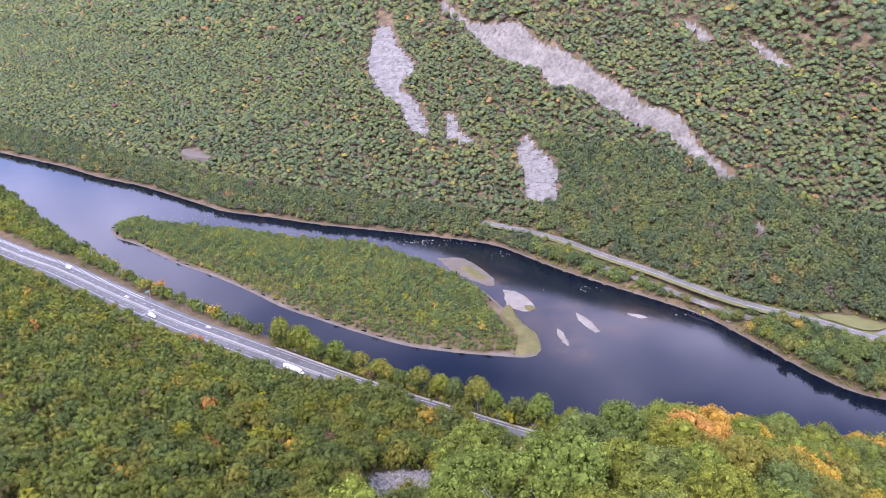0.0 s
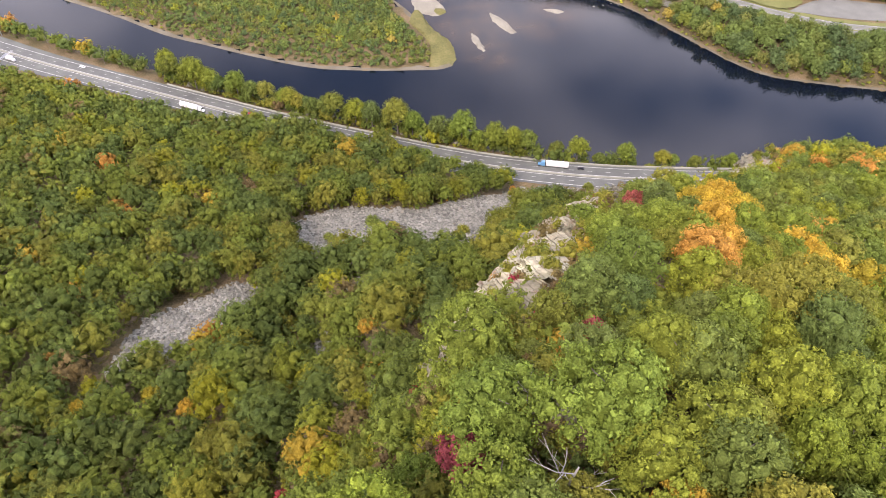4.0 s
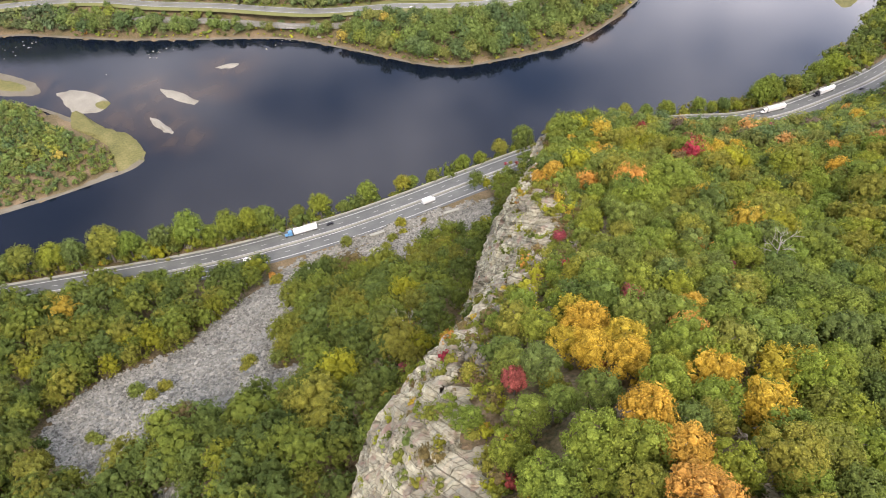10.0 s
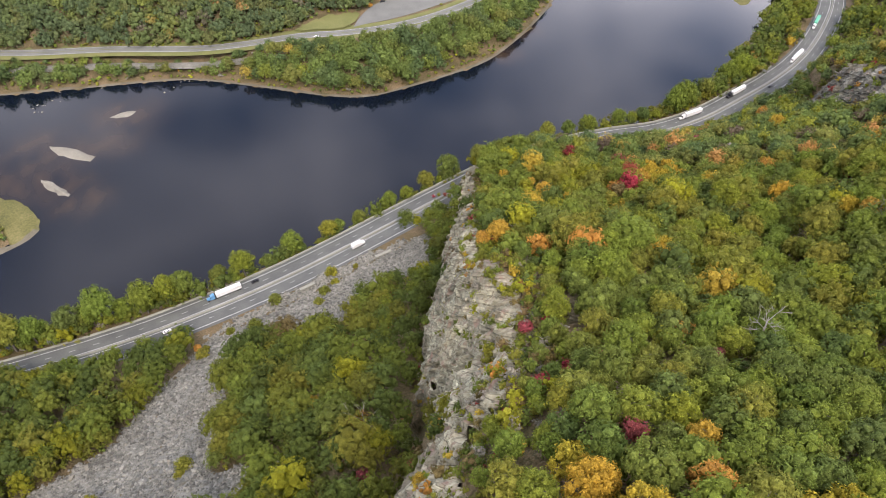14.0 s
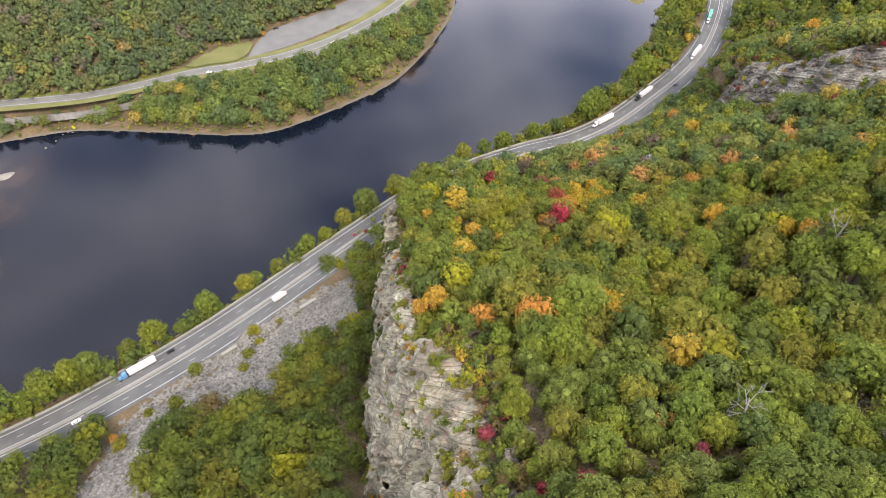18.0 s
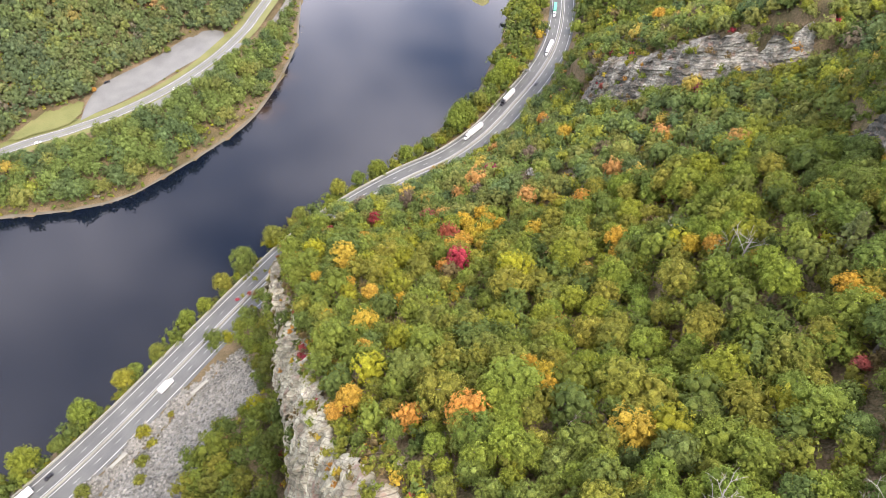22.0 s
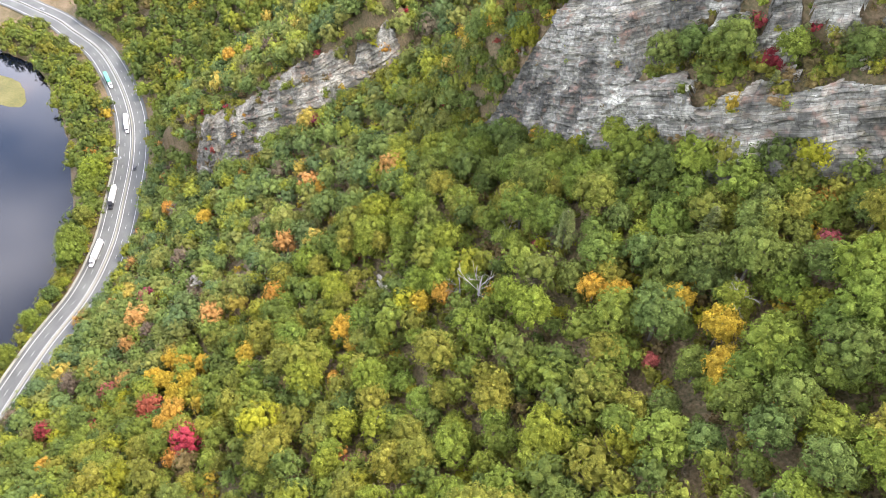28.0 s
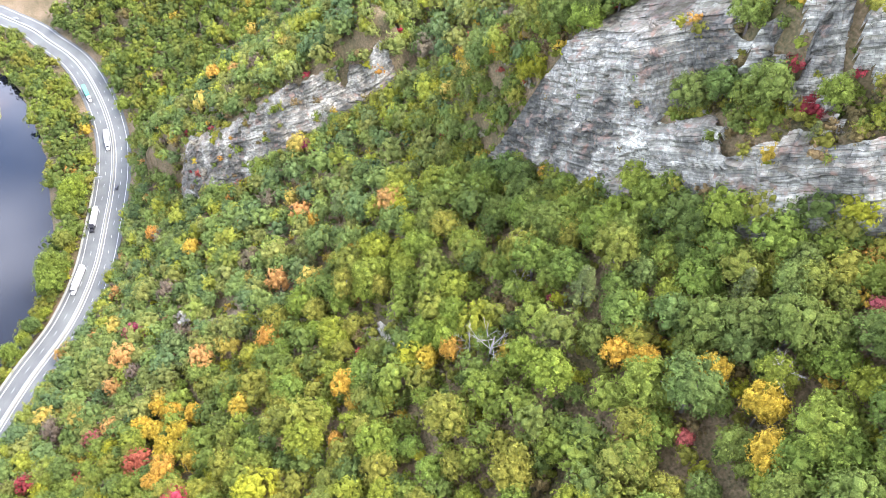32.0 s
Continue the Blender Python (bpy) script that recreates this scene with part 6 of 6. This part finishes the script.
# bare trees
def dead_branches(bm, r, a, way, length, rad, depth):
    b = a + way * length
    limb(bm, a, b, rad * 0.75, rad * 0.4, 4)
    if depth:
        for _ in range(3):
            w_ = (way + Vector(r.normal(scale=0.5, size=3)) + Vector((0, 0, 0.12))).normalized()
            dead_branches(bm, r, a + way * length * r.uniform(0.45, 1.0), w_, length * r.uniform(0.5, 0.75), rad * 0.55, depth - 1)


def dead_tree(x, y, tall, seed, lean=10):
    r = np.random.RandomState(seed)
    root = new("dead_tree")
    bm = bmesh.new()
    limb(bm, (0, 0, -1), (0.1, 0.1, tall * 0.5), tall * 0.022, tall * 0.016, 7)
    limb(bm, (0.1, 0.1, tall * 0.5), (0, 0.2, tall * 0.8), tall * 0.016, tall * 0.007, 6)
    part("trunk", bm, deadwood, root)
    for k in range(7):
        bm = bmesh.new()
        a = k * 0.9 + r.uniform(-0.4, 0.4)
        dead_branches(bm, r, Vector((0.05, 0.1, tall * r.uniform(0.25, 0.7))), Vector((math.cos(a), math.sin(a), r.uniform(0.4, 1.1))).normalized(), tall * r.uniform(0.2, 0.32), tall * 0.009, 2)
        part("branch", bm, deadwood, root)
    root.matrix_basis = pose(x, y, float(ground_z([(x, y)])[0]), r.uniform(-lean, lean), r.uniform(-lean, lean), r.uniform(0, 360))
    tagged(root, "leafless bleached dead tree standing among green trees", "tree", group="dead trees")


for k, (x, y, h_) in enumerate([(224, 110, 18), (229, 113, 14), (-5, 45, 10), (10, 43, 10), (7, 56, 11), (80, 199, 17), (126, 118, 13), (177, 69, 13), (147, 145, 9), (238, 95, 10), (134, 93, 12), (66, 196, 9), (98, 168, 7), (8, 66, 8), (-14, 200, 9), (60, 215, 9), (-255, 530, 10), (-262, 524, 11), (-244, 522, 10), (-236, 518, 10), (-228, 514, 9), (30, 452, 8), (172, 374, 7)]):
    dead_tree(x, y, h_, 100 + k)

# ---- vehicles and road furniture ----
def paint(name, colour, rough=0.35, metal=0.0):
    return surface(name, [tuple(c * 0.85 for c in colour), colour, tuple(min(1, c * 1.1) for c in colour)], fine=2, coarse=0.4, rough=rough, metal=metal, bump=0.03, reach=0.01, spec=0.5)


white_paint, blue_paint, red_paint, dark_paint, silver_paint, green_paint = paint("white_paint", (0.75, 0.75, 0.74)), paint("blue_paint", (0.12, 0.3, 0.5)), paint("red_paint", (0.4, 0.03, 0.03)), paint("dark_paint", (0.03, 0.03, 0.035)), paint("silver_paint", (0.4, 0.41, 0.42)), paint("green_paint", (0.05, 0.35, 0.2))
rubber, window_glass, steel = paint("rubber", (0.02, 0.02, 0.02), 0.8), paint("dark_glass", (0.02, 0.025, 0.03), 0.08), paint("galvanised_steel", (0.45, 0.46, 0.47), 0.4, 0.7)


def box(name, mat, parent, x0, x1, y0, y1, z0, z1, bevel=0.08, taper=0.0, label=""):
    bm = bmesh.new()
    bmesh.ops.create_cube(bm, size=1.0)
    for v in bm.verts:
        k = taper if v.co.z > 0 else 0
        v.co = Vector(((x0 + x1) / 2 + v.co.x * (x1 - x0 - 2 * k), (y0 + y1) / 2 + v.co.y * (y1 - y0 - k * 0.6), (z0 + z1) / 2 + v.co.z * (z1 - z0)))
    bmesh.ops.bevel(bm, geom=list(bm.edges), offset=bevel, segments=2, affect="EDGES")
    return part(name, bm, mat, parent, label)


def wheel(parent, x, y, r, w=0.3):
    bm = bmesh.new()
    bmesh.ops.create_cone(bm, cap_ends=True, segments=16, radius1=r, radius2=r, depth=w, matrix=pose(x, y, r, 90, 0, 0))
    bmesh.ops.bevel(bm, geom=[e for e in bm.edges if e.calc_face_angle(0) > 1], offset=0.05, segments=1, affect="EDGES")
    part("wheel", bm, rubber, parent)


def semi_truck(cab, trailer, label):
    root = new("semi_truck")
    box("trailer", trailer, root, -15.5, -0.6, -1.3, 1.3, 1.15, 4.1, 0.06)
    box("underride", rubber, root, -15.2, -1.5, -0.6, 0.6, 0.85, 1.14, 0.03)
    box("cab", cab, root, 0.1, 2.9, -1.2, 1.2, 0.7, 3.4, 0.2, 0.15)
    box("hood", cab, root, 2.85, 4.9, -0.95, 0.95, 0.7, 1.9, 0.2, 0.1)
    box("windscreen", window_glass, root, 2.62, 2.95, -1.0, 1.0, 2.1, 3.0, 0.05)
    box("roof_fairing", cab, root, 0.2, 2.0, -1.1, 1.1, 3.38, 4.0, 0.2, 0.25)
    for x in (-14.2, -12.9, -0.6, 0.8, 4.0):
        for y in (-1.05, 1.05):
            wheel(root, x, y, 0.52)
    return tagged(root, label, "truck", group="vehicles on the highway")


def box_truck(label):
    root = new("box_truck")
    box("cargo_box", white_paint, root, -4.6, 2.0, -1.25, 1.25, 1.0, 3.7, 0.06)
    box("cab", white_paint, root, 2.1, 4.4, -1.1, 1.1, 0.6, 2.5, 0.2, 0.2)
    box("windscreen", window_glass, root, 3.7, 4.3, -0.95, 0.95, 1.6, 2.3, 0.05, 0.1)
    for x in (-3.0, 3.2):
        for y in (-1.0, 1.0):
            wheel(root, x, y, 0.45)
    return tagged(root, label, "truck", group="vehicles on the highway")


def car(mat, label):
    root = new("car")
    box("body", mat, root, -2.3, 2.3, -0.92, 0.92, 0.35, 0.95, 0.18)
    box("cabin", window_glass, root, -1.6, 1.0, -0.8, 0.8, 0.9, 1.4, 0.1, 0.35)
    box("roof", mat, root, -1.15, 0.55, -0.7, 0.7, 1.37, 1.48, 0.04)
    for x in (-1.4, 1.4):
        for y in (-0.82, 0.82):
            wheel(root, x, y, 0.33, 0.22)
    return tagged(root, label, "car", group="vehicles on the highway")


def drive(root, x, y, off, back):
    root.matrix_basis = road_pose(along(x, y), off, ROAD_Z + 0.02, back)


drive(semi_truck(blue_paint, white_paint, "white semi-trailer truck with a pale blue cab"), 116, 372, 6.9, True)
drive(box_truck("white box truck in the lane beside the scree"), 205, 350, -3.4, False)
drive(car(dark_paint, "dark saloon car on the highway"), 140, 366, 6.8, True)
drive(car(white_paint, "white saloon car on the highway"), 88, 382, -3.4, False)
drive(semi_truck(white_paint, white_paint, "white semi-trailer truck on the river bend"), 577, 229, 3.4, True)
drive(semi_truck(dark_paint, white_paint, "white semi-trailer truck with a dark cab"), 495, 242, 6.8, True)
drive(semi_truck(white_paint, white_paint, "white semi-trailer truck on the river bend"), 448, 254, 6.8, True)
drive(semi_truck(white_paint, green_paint, "truck with a green trailer on the bend"), 640, 234, 6.9, True)
drive(car(dark_paint, "dark car on the river bend"), 530, 236, -3.4, False)
drive(car(silver_paint, "silver car on the river bend"), 780, 293, -3.3, False)
drive(box_truck("white box truck on the upstream highway"), -394, 664, 6.9, True)
drive(box_truck("white box truck beside the woods upstream"), -262, 572, -6.9, False)
drive(semi_truck(white_paint, white_paint, "white semi-trailer truck beside the valley woods"), -112, 483, -6.8, False)
drive(car(red_paint, "red car on the highway"), -80, 464, 3.4, True)
drive(car(dark_paint, "dark car on the highway"), -70, 459, 3.4, True)
drive(car(white_paint, "white car on the highway upstream"), -306, 602, 3.4, True)
drive(car(white_paint, "white car on the highway upstream"), -210, 541, 6.8, True)
drive(car(silver_paint, "grey van on the highway upstream"), -467, 706, 6.8, True)
drive(car(white_paint, "white car on the highway below the cliff"), 286, 333, -3.4, False)


def parked(root, x, y, z, turn):
    root.matrix_basis = pose(x, y, z + 0.02, 0, 0, turn)
    root["group"] = "cars across the river"


parked(car(dark_paint, "dark car parked in the empty car park"), 415, 538.5, FROAD_Z + 0.03, -30)
parked(car(white_paint, "white car on the road across the river"), 425, 485, FROAD_Z, -25)
parked(car(white_paint, "white car on the road across the river"), 338, 538, FROAD_Z, -40)


def pole(name, mat, parent, a, b, r, sides=8):
    bm = bmesh.new()
    limb(bm, a, b, r, r * 0.8, sides)
    return part(name, bm, mat, parent)


def gantry(x, y, off0, off1, tall, boards, label):
    root = new("sign_gantry")
    root.matrix_basis = road_pose(along(x, y), 0)
    pole("post", steel, root, (0, off0, -3), (0, off0, tall + 0.6), 0.22)
    pole("post", steel, root, (0.9, off0, -3), (0.9, off0, tall + 0.6), 0.22)
    for dx, dz in ((0, 0), (0.9, 0), (0, 0.9), (0.9, 0.9)):
        pole("truss_chord", steel, root, (dx, off0, tall + dz - 0.4), (dx, off1, tall + dz - 0.4), 0.1, 6)
    n = int(abs(off0 - off1) // 1.2)
    for k in range(n):
        ya, yb = off0 + (off1 - off0) * k / n, off0 + (off1 - off0) * (k + 1) / n
        pole("truss_brace", steel, root, (0, ya, tall - 0.4), (0.9, yb, tall + 0.5), 0.05, 4)
    for y0, y1, mat in boards:
        box("sign_board", mat, root, -0.22, -0.12, y0, y1, tall - 0.9, tall + 1.1, 0.02, label="sign board turned away" if mat is steel else "green sign board")
    tagged(root, label, "sign", group="sign gantries")


gantry(535, 234, 13.4, 4.0, 7.0, [(5, 8.5, steel)], "grey steel sign gantry over the river lanes")
gantry(36, 405, 13.6, 10.5, 5.5, [(10.8, 13.2, steel)], "grey steel sign frame beside the river wall")
gantry(-262, 573, -17.5, -3.0, 6.5, [(-12, -8, steel)], "steel sign gantry over the upstream lanes")
gantry(-290, 592, 17.0, 13.0, 6.0, [(13.2, 17, green_paint)], "green road sign on a steel frame")

for x, y, off in ((-420, 678, 19), (-385, 658, 19.5), (-340, 626, 19), (-300, 598, 19), (-248, 564, 18.5), (-200, 535, 18), (-150, 505, 17)):
    root = new("utility_pole")
    root.matrix_basis = road_pose(along(x, y), off)
    pole("post", bark, root, (0, 0, -2), (0, 0, 12), 0.18)
    pole("crossarm", bark, root, (0, -1.2, 11.2), (0, 1.2, 11.2), 0.08, 4)
    tagged(root, "wooden utility pole between highway and river", "pole", group="utility poles")
for x, y, off in ((70, 390, 0.0), (127, 367, 0.0), (177, 355, 0.0), (233, 344, 0.0), (75, 388, -12.3), (40, 403, -12.3)):
    root = new("reflector_post")
    root.matrix_basis = road_pose(along(x, y), off, ROAD_Z + (0.8 if off == 0 else 0))
    pole("post", steel, root, (0, 0, 0), (0, 0, 1.5), 0.06, 6)
    box("reflector", paint_white, root, -0.25, 0.25, -0.05, 0.05, 1.2, 1.9, 0.02)
    tagged(root, "small white marker post at the roadside", "post", group="marker posts")
